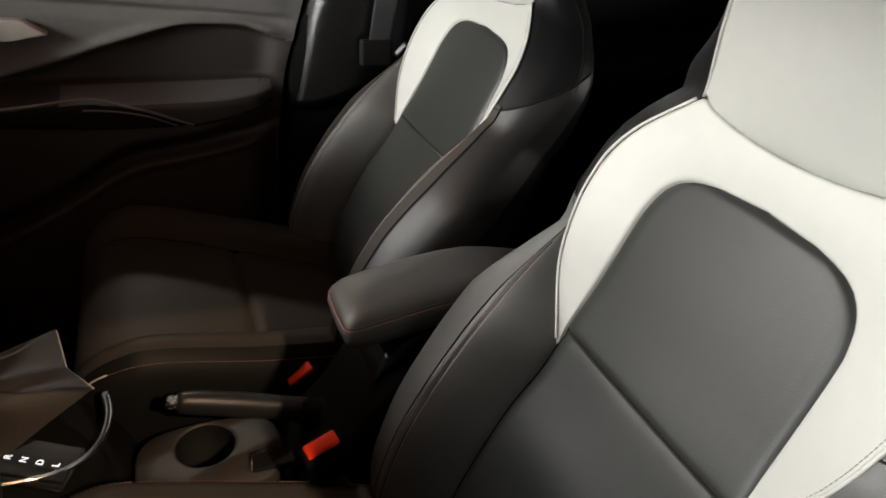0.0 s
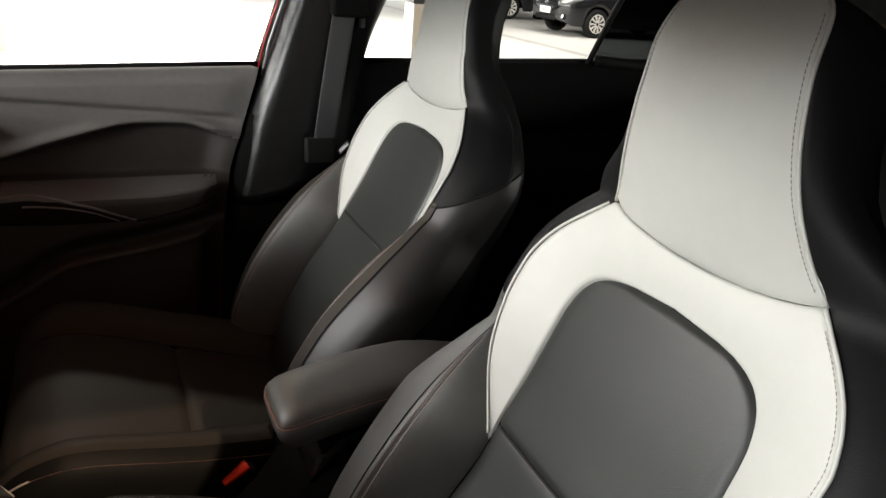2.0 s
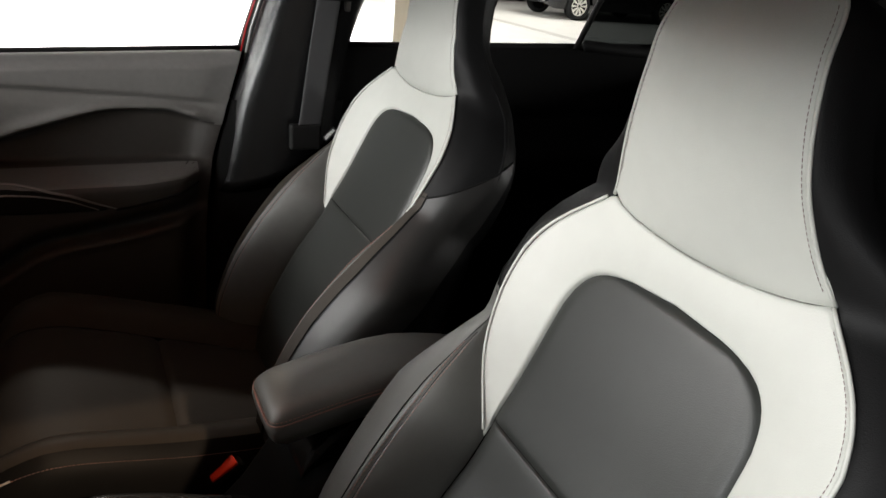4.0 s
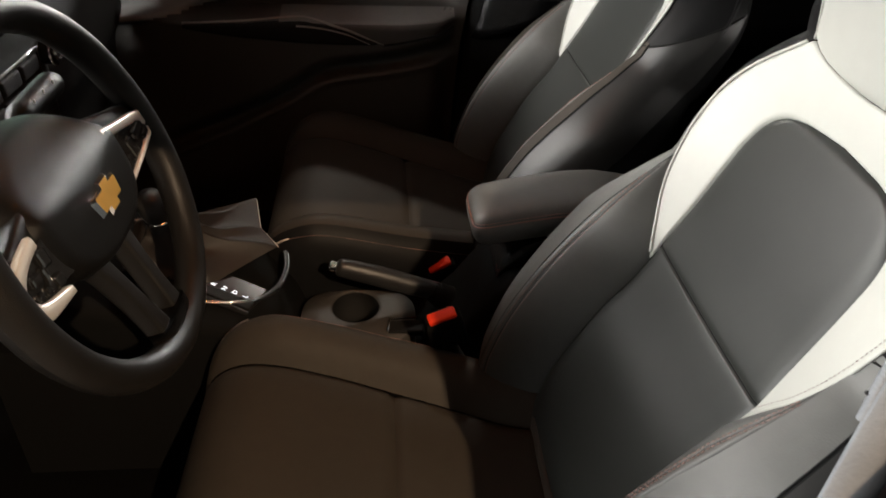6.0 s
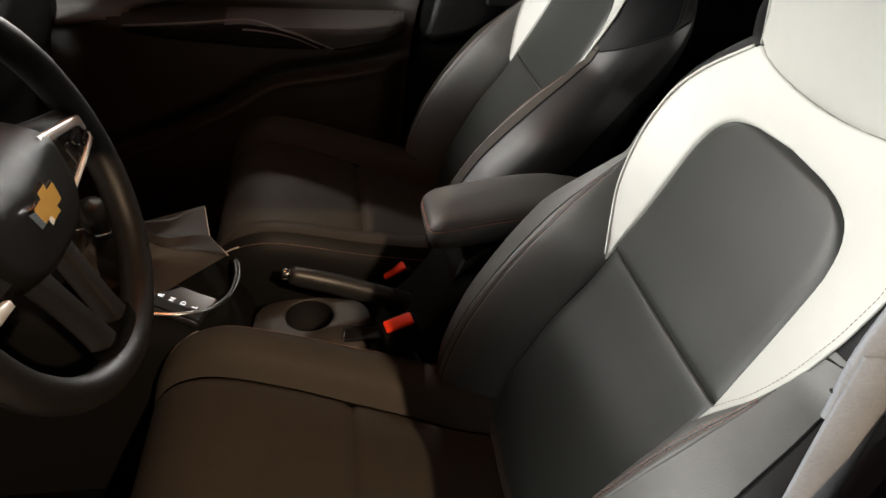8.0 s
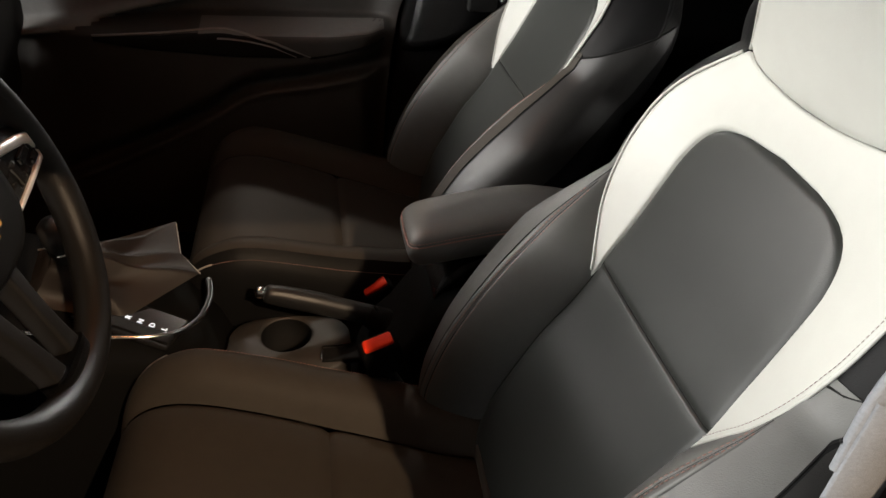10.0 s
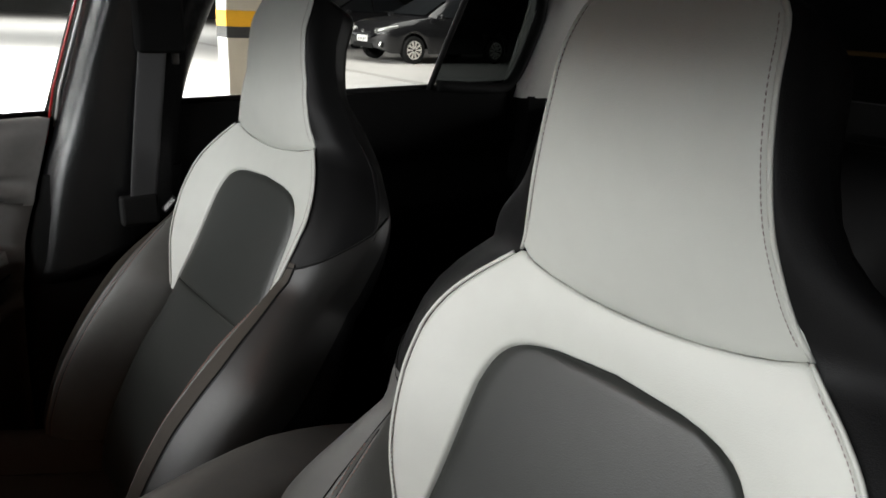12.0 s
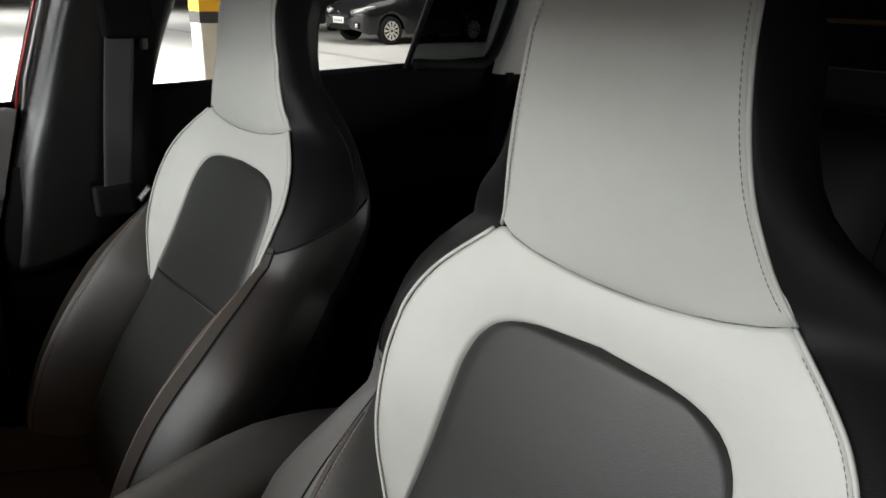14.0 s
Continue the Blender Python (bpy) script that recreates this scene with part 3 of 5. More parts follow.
tagged(box_part("ground", (-26, -14, GROUND - 0.2), (36, 40, GROUND), CONCRETE), "grey polished concrete garage floor", "floor", "", "structure")
tagged(box_part("ceiling", (-26, -14, 2.95), (36, 40, 3.15), SLAB), "dark concrete garage ceiling slab", "ceiling", "", "structure")
for nm, lo, hi in (("wall_north", (-26, 39.8, GROUND), (36, 40, 2.95)), ("wall_south", (-26, -14, GROUND), (36, -13.8, 2.95)),
                   ("wall_east", (35.8, -13.8, GROUND), (36, 39.8, 2.95)), ("wall_west", (-26, -13.8, GROUND), (-25.8, 39.8, 2.95))):
    tagged(box_part(nm, lo, hi, SLAB), "dark concrete garage wall", "wall", "", "structure")

# wall and stripe carry their shade in the colour
tagged(box_part("wall_rear", (7.0, -9.0, GROUND), (7.2, 4.6, 2.95), SLAB_SHADED), "concrete garage wall behind the car, coloured as in shade", "wall", "", "structure")
tagged(box_part("trim_stripe", (6.99, -8.9, 1.145), (6.998, 4.5, 1.185), YELLOW_SHADED), "yellow painted stripe along garage wall", "wall stripe", "", "structure")


def column(x, y, w=0.5, d=0.7):
    ob = thing("column", (x, y, GROUND), "cream concrete column with yellow and black safety bands", "column", "garage columns")
    box_part("shaft", (0, 0, 0), (w, d, 2.8), CREAM, ob)
    # lit side of the column: the light is put in as a white sheet
    box_part("lit_face", (-0.012, 0.004, 0), (0, d - 0.004, 2.8), WHITE_PAINT, ob, "column side whitened as if lit")
    for nm, lo, hi, mat in (("black_band", 0.83, 0.93, BLACK_PAINT), ("yellow_band", 0.93, 1.07, YELLOW)):
        box_part(nm, (-0.016, -0.004, lo), (w + 0.004, d + 0.004, hi), mat, ob)
    return ob


column(2.96, 6.04, 0.5, 0.22)
column(9.4, 20.5)
column(-1.14, 8.0)
column(13.1, 20.0)
for k, x in enumerate((2.3, 7.45)):
    tagged(box_part("trim_floor_band_%d" % (k + 1), (x, 5.0, GROUND), (x + 0.24, 24.0, GROUND + 0.004), BAND_CONCRETE), "darker band across the garage floor", "floor band", "", "structure")


def wheel(parent, at, outward, radius=0.3):
    """A road wheel: tyre, and a hub cap with ten spokes. outward: the sign of y of its outer face."""
    n = 28
    prof = [(radius * 0.66, 0.0), (radius * 0.7, 0.012), (radius * 0.85, 0.018), (radius * 0.97, 0.005), (radius, -0.03), (radius, -0.14), (radius * 0.95, -0.17), (radius * 0.7, -0.17)]
    rows = [[Vector((r * math.cos(a), outward * o, r * math.sin(a))) + Vector(at) for r, o in prof] for a in [2 * math.pi * k / n for k in range(n + 1)]]
    ob = part("wheel", *grid(rows), RUBBER, parent, "road wheel with silver hub cap")
    V, F = [], []
    for k in range(10):
        a = 2 * math.pi * k / 10
        p = [(0.12, -0.25, 0.02), (0.12, 0.25, 0.02), (0.64, 0.13, 0.004), (0.64, -0.13, 0.004)]
        o = len(V)
        for rr, da, dy in p:
            V.append(Vector((radius * rr * math.cos(a + da), outward * dy, radius * rr * math.sin(a + da))) + Vector(at))
        for rr, da, dy in p:
            V.append(Vector((radius * rr * math.cos(a + da), outward * (dy - 0.02), radius * rr * math.sin(a + da))) + Vector(at))
        F += [(o, o + 1, o + 2, o + 3)] + [(o + i, o + (i + 1) % 4, o + 4 + (i + 1) % 4, o + 4 + i) for i in range(4)]
    part("hub_cap", V, F, SATIN, ob, "silver spoked hub cap", False)
    rows = [[Vector((radius * r * math.cos(a), outward * o, radius * r * math.sin(a))) + Vector(at) for r, o in ((0.6, 0.0), (0.66, 0.008), (0.68, 0.002))] for a in [2 * math.pi * k / n for k in range(n + 1)]]
    part("rim", *grid(rows), SATIN, ob)
    rows = [[Vector((radius * r * math.cos(a), outward * -0.025, radius * r * math.sin(a))) + Vector(at) for r in (0.0, 0.66)] for a in [2 * math.pi * k / n for k in range(n + 1)]]
    part("brake_disc", *grid(rows), RUBBER, ob)
    return ob


def hatchback(x, y, label, paint, group="parked cars"):
    """A small hatchback that faces -x. (x, y): the middle of its front axle on the ground."""
    ob = thing("parked_car", (x, y, GROUND), label, "car", group)
    bonnet = curve((-0.78, 0.62), (-0.7, 0.72), (-0.5, 0.84), (0.0, 0.94), (0.45, 1.0), (0.55, 1.03))
    beltw = curve((-0.80, 0.55), (-0.72, 0.70), (-0.5, 0.80), (0, 0.84), (1.2, 0.85), (2.6, 0.83), (3.0, 0.75), (3.1, 0.65))
    rows = []
    for k in range(46):
        px = -0.80 + 3.9 * k / 45
        w = beltw(px)
        top = bonnet(px) if px < 0.55 else 1.0 + 0.04 * min((px - 0.55) / 2, 1)
        top = top if px < 2.95 else top - 0.1 * (px - 2.95) / 0.15
        lowz = 0.22 + (0.1 * max(0, (-0.6 - px) / 0.2)) + (0.1 * max(0, (px - 2.9) / 0.2))
        arch = 0.0
        for ax in (0.0, 2.5):
            d = abs(px - ax)
            if d < 0.36:
                arch = max(arch, 0.16 + math.sqrt(max(0, 0.36 ** 2 - d ** 2)))
        lo = max(lowz, 0.30 + arch - 0.16 if arch else lowz)
        mid = max(0.62, lo + 0.05)
        sec = [(w - 0.02, lo), (w, mid * 0.6 + lo * 0.4), (w + 0.01, mid), (w - 0.01, (mid + top) / 2 + 0.02), (w - 0.05, top - 0.03), (w - 0.10, top), (w * 0.5, top + 0.02), (0, top + 0.025)]
        r = [(q.x, q.y) for q in spline([(a, b, 0) for a, b in sec], 18)]
        rows.append([Vector((px, a, b)) for a, b in r] + [Vector((px, -a, b)) for a, b in r[-2::-1]])
    nose = [Vector((-0.82, q.y * 0.96, 0.3 + (q.z - 0.3) * 0.9)) for q in rows[0]]
    nose2 = [Vector((-0.82, q.y * 0.1, 0.45)) for q in rows[0]]
    v, f = grid([nose2, nose] + rows)
    part("body", v, f, paint, ob, "dark grey metallic body")
    cab = [(0.35, 0.98, 0.72), (0.75, 1.2, 0.66), (1.15, 1.40, 0.6), (1.5, 1.46, 0.58), (2.1, 1.46, 0.57), (2.6, 1.38, 0.56), (3.0, 1.04, 0.62)]
    rows = []
    for a in spline(cab, 22):
        rows.append([Vector((a.x, s * q, zz)) for s, q, zz in ((1, 0.8, 0.98), (1, a.z + 0.02, a.y - 0.04), (1, a.z - 0.06, a.y), (1, 0.0, a.y + 0.02), (-1, a.z - 0.06, a.y), (-1, a.z + 0.02, a.y - 0.04), (-1, 0.8, 0.98))])
    part("cabin", *grid(rows), paint, ob)
    win = [[(0.62, 1.02), (1.2, 1.36), (1.5, 1.4), (1.5, 1.02)], [(1.56, 1.02), (1.56, 1.4), (2.15, 1.39), (2.6, 1.28), (2.7, 1.04)]]
    for sg in (1, -1):
        for o in win:
            pts = [Vector((px, sg * (0.825 - (pz - 0.98) * 0.44), pz)) for px, pz in o]
            part("side_window", pts + [p + Vector((0, -sg * 0.02, 0)) for p in pts], [tuple(range(len(o)))], DARK_GLASS, ob, "dark side window", False)
    pts = [Vector((0.42, s * 0.66, 1.03)) for s in (1, -1)] + [Vector((1.12, s * 0.55, 1.4)) for s in (-1, 1)]
    part("windscreen", [p + Vector((-0.03, 0, 0.02)) for p in pts], [(0, 1, 2, 3)], DARK_GLASS, ob, "dark windscreen", False)
    for ax in (0.0, 2.5):
        for sg in (1, -1):
            wheel(ob, (ax, sg * 0.83, 0.30), sg)
    for sg in (1, -1):
        lampv = spline([(-0.75, sg * 0.42, 0.66), (-0.68, sg * 0.6, 0.70), (-0.56, sg * 0.72, 0.75), (-0.42, sg * 0.79, 0.79)], 8)
        part("headlamp", *tube(lampv, lambda u: 0.078 * (1 - 0.55 * u), 10), LAMP_GLASS, ob, "clear headlamp")
        part("fog_lamp", *tube([(-0.77, sg * 0.55, 0.40), (-0.72, sg * 0.6, 0.40)], 0.06, 12), CHROME, ob, "round fog lamp")
        bm_part("fog_recess", rounded_box(0.05, 0.26, 0.12, 0.03, 2, (-0.745, sg * 0.55, 0.40)), RUBBER, ob)
        bm_part("mirror", rounded_box(0.12, 0.18, 0.13, 0.04, 2, (0.62, sg * 0.95, 1.02)), paint, ob)
    bm_part("grille", rounded_box(0.06, 0.8, 0.12, 0.04, 2, (-0.80, 0, 0.36)), RUBBER, ob, "black lower grille")
    bm_part("upper_grille", rounded_box(0.05, 0.55, 0.07, 0.02, 2, (-0.79, 0, 0.62)), RUBBER, ob)
    bm_part("number_plate", rounded_box(0.02, 0.4, 0.13, 0.004, 1, (-0.84, 0, 0.50)), WHITE_PAINT, ob, "pale number plate with grey bars")
    for k in range(5):
        bm_part("plate_bar", rounded_box(0.004, 0.03, 0.06, 0.002, 1, (-0.852, -0.13 + 0.065 * k, 0.49)), PLASTIC_GREY, ob)
    part("badge", *tube([(-0.83, 0.05 * math.cos(a), 0.66 + 0.03 * math.sin(a)) for a in [k * math.pi / 8 for k in range(16)]], 0.007, 6, True), CHROME, ob, "chrome oval badge")
    return ob


hatchback(10.0, 13.3, "dark grey metallic hatchback parked in the garage", GREY_METALLIC)
hatchback(10.3, 17.6, "dark grey hatchback parked behind another car", GREY_METALLIC)

# ---- car body ----
car = thing("car_shell", (0.5, 0.36, FLOOR), "red car shell with dark trim and pale rear pillars", "car body")
O = Vector((0.5, 0.36, FLOOR))


def shell(name, rows, material, label="", flip=False):
    v, f = grid([[Vector(p) - O for p in r] for r in rows])
    return part(name, v, f[::-1] if flip else f, material, car, label)


def slab(name, lo, hi, material, label="", r=0.0):
    return box_part(name, Vector(lo) - O, Vector(hi) - O, material, car, label, r)


slab("floor_pan", (-0.75, -0.36, FLOOR - 0.08), (2.3, 1.18, FLOOR - 0.004), CARPET, "black carpet")
slab("near_sill", (-0.75, -0.46, 0.2), (2.3, -0.36, 0.44), PLASTIC, "black door sill", 0.02)
slab("bulkhead", (-0.82, -0.45, 0.2), (-0.75, 1.17, 0.95), BLACK_TRIM)
slab("tail_panel", (2.3, -0.45, 0.2), (2.36, 1.17, 1.15), PLASTIC)

# roof: headliner inside, red panel outside
def roof_z(x, y):
    s = (y - 0.36) / 0.6
    return 1.56 - 0.03 * s * s - 0.06 * s ** 6 - 0.155 * max(0, (0.25 - x) / 0.4) ** 2 - 0.09 * max(0, (x - 1.5) / 0.7) ** 2


ys = [0.36 + 0.6 * math.sin(math.pi / 2 * k / 12) for k in range(-12, 13)]
xs = [-0.08 + 0.1 * k for k in range(24)]
shell("headliner", [[(x, y, roof_z(x, y)) for y in ys] for x in xs], HEADLINER, "dark cloth headliner")
shell("roof_panel", [[(x, 0.36 + (y - 0.36) * 1.05, roof_z(x, y) + 0.05) for y in ys] for x in xs], PAINT_RED, "red roof")
for y0, sg in ((0.96, 1), (-0.24, -1)):
    rail = [(x, y0 + sg * 0.005, roof_z(x, y0) + 0.01) for x in xs]
    v, f = tube([Vector(p) - O for p in rail], 0.035, 10)
    part("roof_rail", v, f, HEADLINER, car, "dark roof rail trim")

slab("cant_rail", (-0.1, -0.40, 1.385), (2.1, -0.27, 1.58), PAINT_RED, "red roof edge over the doors", 0.02)
slab("cant_rail", (-0.1, 0.99, 1.43), (2.1, 1.12, 1.58), PAINT_RED, "red roof edge over the doors", 0.02)
# outer skin below the windows, passenger side
shade = shell("rear_window", [[(2.345 - 0.11 * k / 4, y, 1.15 + 0.31 * k / 4) for k in range(5)] for y in (-0.38, 0.0, 0.36, 0.72, 1.08)], TINTED, "dark tinted tailgate glass")
shade.visible_shadow = False
shell("outer_side", [[(x, 1.19 + 0.04 * math.sin(math.pi * k / 8), 0.28 + 0.79 * k / 8) for k in range(9)] for x in (-0.75, -0.2, 0.4, 1.0, 1.6, 2.0, 2.3)], PAINT_RED, "red door skins")
shell("outer_side", [[(x, -0.47 - 0.04 * math.sin(math.pi * k / 8), 0.28 + 0.8 * k / 8) for k in range(9)] for x in (0.78, 1.0, 1.6, 2.0, 2.3)], PAINT_RED, "red door skins")

# pillars: trim with depth, leaning with the glass
def pillar(name, foot, material, label, depth=0.10, sg=1, bulge=0.03, cut=0.0):
    """foot: rows of (z, x front, x rear, y inner). cut: by how much its lower edge rises towards the rear."""
    rows = []
    zs = [a[0] for a in foot]
    fx, rx, yy = curve(*[(a[0], a[1]) for a in foot]), curve(*[(a[0], a[2]) for a in foot]), curve(*[(a[0], a[3]) for a in foot])
    n = 30
    for k in range(n):
        z = zs[0] + (zs[-1] - zs[0]) * k / (n - 1)
        a, b, y = fx(z), rx(z), yy(z)
        w = b - a
        pts = [(a - 0.01, y + sg * depth), (a - 0.001, y + sg * 0.035), (a + 0.008, y + sg * 0.012), (a + 0.14 * w, y - sg * bulge * 0.3), (a + 0.55 * w, y - sg * bulge), (b - 0.25 * w, y - sg * bulge * 0.5), (b - 0.015, y + sg * 0.004), (b, y + sg * 0.03), (b + 0.01, y + sg * depth)]
        line = spline([(p, q, 0) for p, q in pts], 26)
        rows.append([Vector((q.x, q.y, z + cut * min(max((q.x - a) / w, 0), 1) ** 1.6 * (1 - k / (n - 1)))) - O for q in line])
        if cut and k == 0:
            rows.insert(0, [p + Vector((0, sg * 0.03, 0.012)) for p in rows[0]])
    v, f = grid(rows)
    return part(name, v, f, material, car, label)


B_PILLAR = [(0.34, 0.43, 0.75, 1.06), (0.6, 0.445, 0.735, 1.085), (0.85, 0.468, 0.735, 1.10), (1.0, 0.505, 0.755, 1.105), (1.1, 0.54, 0.775, 1.10), (1.33, 0.61, 0.84, 1.05), (1.5, 0.66, 0.89, 0.98)]
pillar("b_pillar", [(0.8, 0.462, 0.735, 1.097)] + B_PILLAR[3:], PILLAR_TRIM, "dark moulded pillar trim", 0.10, 1, 0.036, 0.12)
pillar("pillar_foot", B_PILLAR[:3] + [(1.0, 0.505, 0.755, 1.105)], BLACK_TRIM, "black lower pillar trim", 0.10, 1, 0.008)
NEAR_B = [(z, a, b, 0.72 - y) for z, a, b, y in B_PILLAR]
pillar("b_pillar", NEAR_B, PILLAR_TRIM, "dark moulded pillar trim", 0.10, -1)
C_PILLAR = [(1.1, 1.705, 2.26, 1.09), (1.2, 1.735, 2.22, 1.08), (1.33, 1.75, 2.15, 1.05), (1.5, 1.68, 2.03, 0.98)]
pillar("c_pillar", C_PILLAR, PILLAR_PALE, "pale grey pillar trim", 0.10, 1, 0.02)
# twin of the pale pillar, coloured black in place of shade
pillar("c_pillar", [(z, a, b, -0.38 + (1.10 - y)) for z, a, b, y in C_PILLAR], BLACK_TRIM, "pillar trim blackened for shade", 0.10, -1, 0.02)
A_PILLAR = [(0.95, -0.62, -0.5, 1.09), (1.2, -0.34, -0.26, 1.05), (1.5, 0.0, 0.07, 0.97)]
pillar("a_pillar", A_PILLAR, PLASTIC_GREY, "grey pillar trim", 0.06, 1, 0.01)
pillar("a_pillar", [(z, a, b, 0.72 - y) for z, a, b, y in A_PILLAR], PLASTIC_GREY, "grey pillar trim", 0.06, -1, 0.01)

slab("kick_panel", (-0.8, 1.09, 0.2), (-0.55, 1.16, 1.0), BLACK_TRIM, "black footwell side")
slab("quarter_trim", (1.72, 1.09, 0.3), (2.32, 1.15, 1.105), BLACK_TRIM, "black quarter trim")
slab("quarter_trim", (1.72, -0.44, 0.3), (2.32, -0.38, 1.105), BLACK_TRIM, "black quarter trim")
slab("parcel_shelf", (1.92, -0.38, 1.05), (2.32, 1.09, 1.07), BLACK_TRIM, "black parcel shelf")

# ---- doors on the passenger side ----
def smooth(a, b, x):
    t = min(max((x - a) / (b - a), 0), 1)
    return t * t * (3 - 2 * t)


door = thing("passenger_door", (0.0, 1.15, 0.3), "closed front door with dark grey moulded trim panel", "car door")
D = Vector((0.0, 1.15, 0.3))
crease = curve((-0.6, 0.80), (-0.3, 0.84), (0.02, 0.915), (0.15, 0.955), (0.28, 0.984), (0.36, 0.982), (0.44, 0.96), (0.52, 0.935))
ledge = curve((-0.6, 0.83), (-0.2, 0.85), (0.0, 0.86), (0.2, 0.859), (0.52, 0.857))
pocket = curve((-0.6, 0.36), (-0.25, 0.525), (-0.094, 0.602), (0.026, 0.663), (0.11, 0.713), (0.15, 0.725), (0.236, 0.737), (0.418, 0.766), (0.52, 0.775))


door_end = curve((0.32, 0.42), (0.5, 0.43), (0.7, 0.438), (0.85, 0.455), (0.95, 0.482), (1.1, 0.526))


def door_y(x, z):
    uc = 1.043 - 0.1 * x
    y = 1.135 - 0.012 * smooth(1.085, 1.07, z) + 0.016 * smooth(uc + 0.004, uc - 0.008, z) - 0.012 * smooth(uc - 0.01, uc - 0.04, z)
    c, l, p = crease(x), ledge(x), pocket(x)
    soft = smooth(-0.5, 0.0, x) * (1 - 0.6 * smooth(0.28, 0.5, x))
    y += 0.028 * smooth(c + 0.004, c - 0.012, z)
    y -= 0.016 * math.exp(-((z - c - 0.006) / 0.009) ** 2)
    y -= (0.105 * soft + 0.02) * smooth(l + 0.016, l - 0.014, z)
    y += (0.05 * soft) * smooth(p + 0.055, p + 0.01, z)
    y -= 0.03 * smooth(p + 0.003, p - 0.007, z) + 0.006 * math.exp(-((z - p + 0.012) / 0.009) ** 2)
    y += 0.03 * smooth(p - 0.1, 0.3, z)
    end = door_end(z)
    return 1.13 + (y - 1.13) * (1 - 0.85 * smooth(end - 0.07, end - 0.004, x))


zs = sorted([0.32 + 0.78 * k / 130 for k in range(131)])
xs2 = [-0.6 + 1.115 * k / 70 for k in range(71)]


def dx(x, z):
    return -0.6 + (x + 0.6) / 1.115 * (door_end(z) + 0.6)


def sill_z(x, z):
    return z if z < 1.0 else 1.0 + (z - 1.0) * (0.079 + 0.04 * x) / 0.1


rows = [[Vector((dx(x, z), door_y(dx(x, z), z), sill_z(x, z))) - D for x in xs2] for z in zs]
rows.append([Vector((x, 1.15, sill_z(x, 1.101))) - D for x in xs2])
rows.append([Vector((x, 1.17, sill_z(x, 1.1))) - D for x in xs2])
v_, f_ = grid(rows)
upper, lower = [], []
for q in f_:
    m = sum((v_[k] for k in q), Vector()) / 4 + D
    (upper if m.z > crease(m.x) - 0.006 else lower).append(q)


def picked(faces):
    ids = sorted({k for q in faces for k in q})
    at = {k: i for i, k in enumerate(ids)}
    return [v_[k] for k in ids], [tuple(at[k] for k in q) for q in faces]


part("upper_panel", *picked(upper), PANEL_GREY, door, "grey grained upper trim")
part("lower_panel", *picked(lower), PLASTIC_GREY, door, "black grained lower trim")
part("panel_edge", *grid([[Vector((door_end(z), door_y(door_end(z), z), z)) - D for z in zs], [Vector((door_end(z) + 0.006, door_y(door_end(z), z) + 0.02, z)) - D for z in zs], [Vector((door_end(z) + 0.004, 1.2, z)) - D for z in zs]]), RUBBER, door)
part("window_seal", *tube([Vector((x, 1.165, sill_z(x, 1.102))) - D for x in (-0.6, -0.3, 0.0, 0.3, 0.53)], 0.007, 8), RUBBER, door, "black rubber seal")
# highlight on the armrest ledge, laid on as a strip of lighter trim
rows = []
for x in [0.02 + (door_end(0.86) - 0.05) * k / 40 for k in range(41)]:
    mid = ledge(x) - 0.001
    rows.append([Vector((x, door_y(x, mid + d) - 0.0016 + 0.003 * (abs(d) > 0.0085), mid + d)) - D for d in (-0.009, -0.008, -0.005, 0.0, 0.005, 0.008, 0.009)])
part("armrest_highlight", *grid(rows), PANEL_GREY, door, "grey padded edge of door armrest")
# pull handle recess with its trim
up_z = curve((-0.2, 0.838), (-0.1, 0.848), (0.0, 0.855), (0.067, 0.857), (0.115, 0.853), (0.172, 0.84), (0.221, 0.82), (0.257, 0.806))
low_z = curve((-0.2, 0.826), (-0.1, 0.818), (0.0, 0.812), (0.067, 0.806), (0.148, 0.8035), (0.226, 0.804), (0.24, 0.806))
hx = [-0.2 + 0.44 * k / 40 for k in range(41)]
rows = []
for x in hx:
    a_, b_ = up_z(x) - 0.003, min(low_z(x), up_z(x) - 0.004)
    rows.append([Vector((x, door_y(x, a_ + (b_ - a_) * q) + d, a_ + (b_ - a_) * q)) - D for q, d in ((0, 0.003), (0.04, -0.003), (0.12, -0.0035), (0.3, -0.0045), (0.55, -0.0045), (0.8, -0.004), (0.95, -0.003), (1, 0.003))])
part("pull_handle", *grid(rows), RUBBER, door, "black pull handle recess")
rec = [Vector((x, door_y(x, up_z(x)) - 0.003, up_z(x))) for x in [-0.2 + 0.457 * k / 40 for k in range(41)]]
part("handle_trim", *tube([p - D for p in rec], lambda u: 0.0028 * (1 - 0.6 * smooth(0.85, 1, u)), 8), HANDLE_GREY, door, "satin grey handle trim")
rec = [Vector((x, door_y(x, up_z(x) - 0.01) - 0.003, up_z(x) - 0.011)) for x in [0.06 + 0.165 * k / 30 for k in range(31)]]
part("handle_edge", *tube([p - D for p in rec], 0.002, 6), HANDLE_GREY, door, "thin bright edge")
seam = [Vector((x, door_y(x, z_) - 0.001, z_)) for x, z_ in [(0.255 + 0.17 * k / 20, 0.8035 + 0.023 * k / 20) for k in range(21)]]
part("armrest_joint", *tube([p - D for p in seam], 0.0025, 6), RUBBER, door, "dark panel joint")
bm = prism([(-0.15, 0.983), (-0.06, 1.0), (-0.02, 0.998), (0.02, 0.971), (-0.04, 0.962), (-0.12, 0.958)], "y", 1.098, 1.13, 0.004)
bmesh.ops.translate(bm, vec=-D, verts=bm.verts)
bm_part("door_release", bm, SATIN, door, "silver door release")
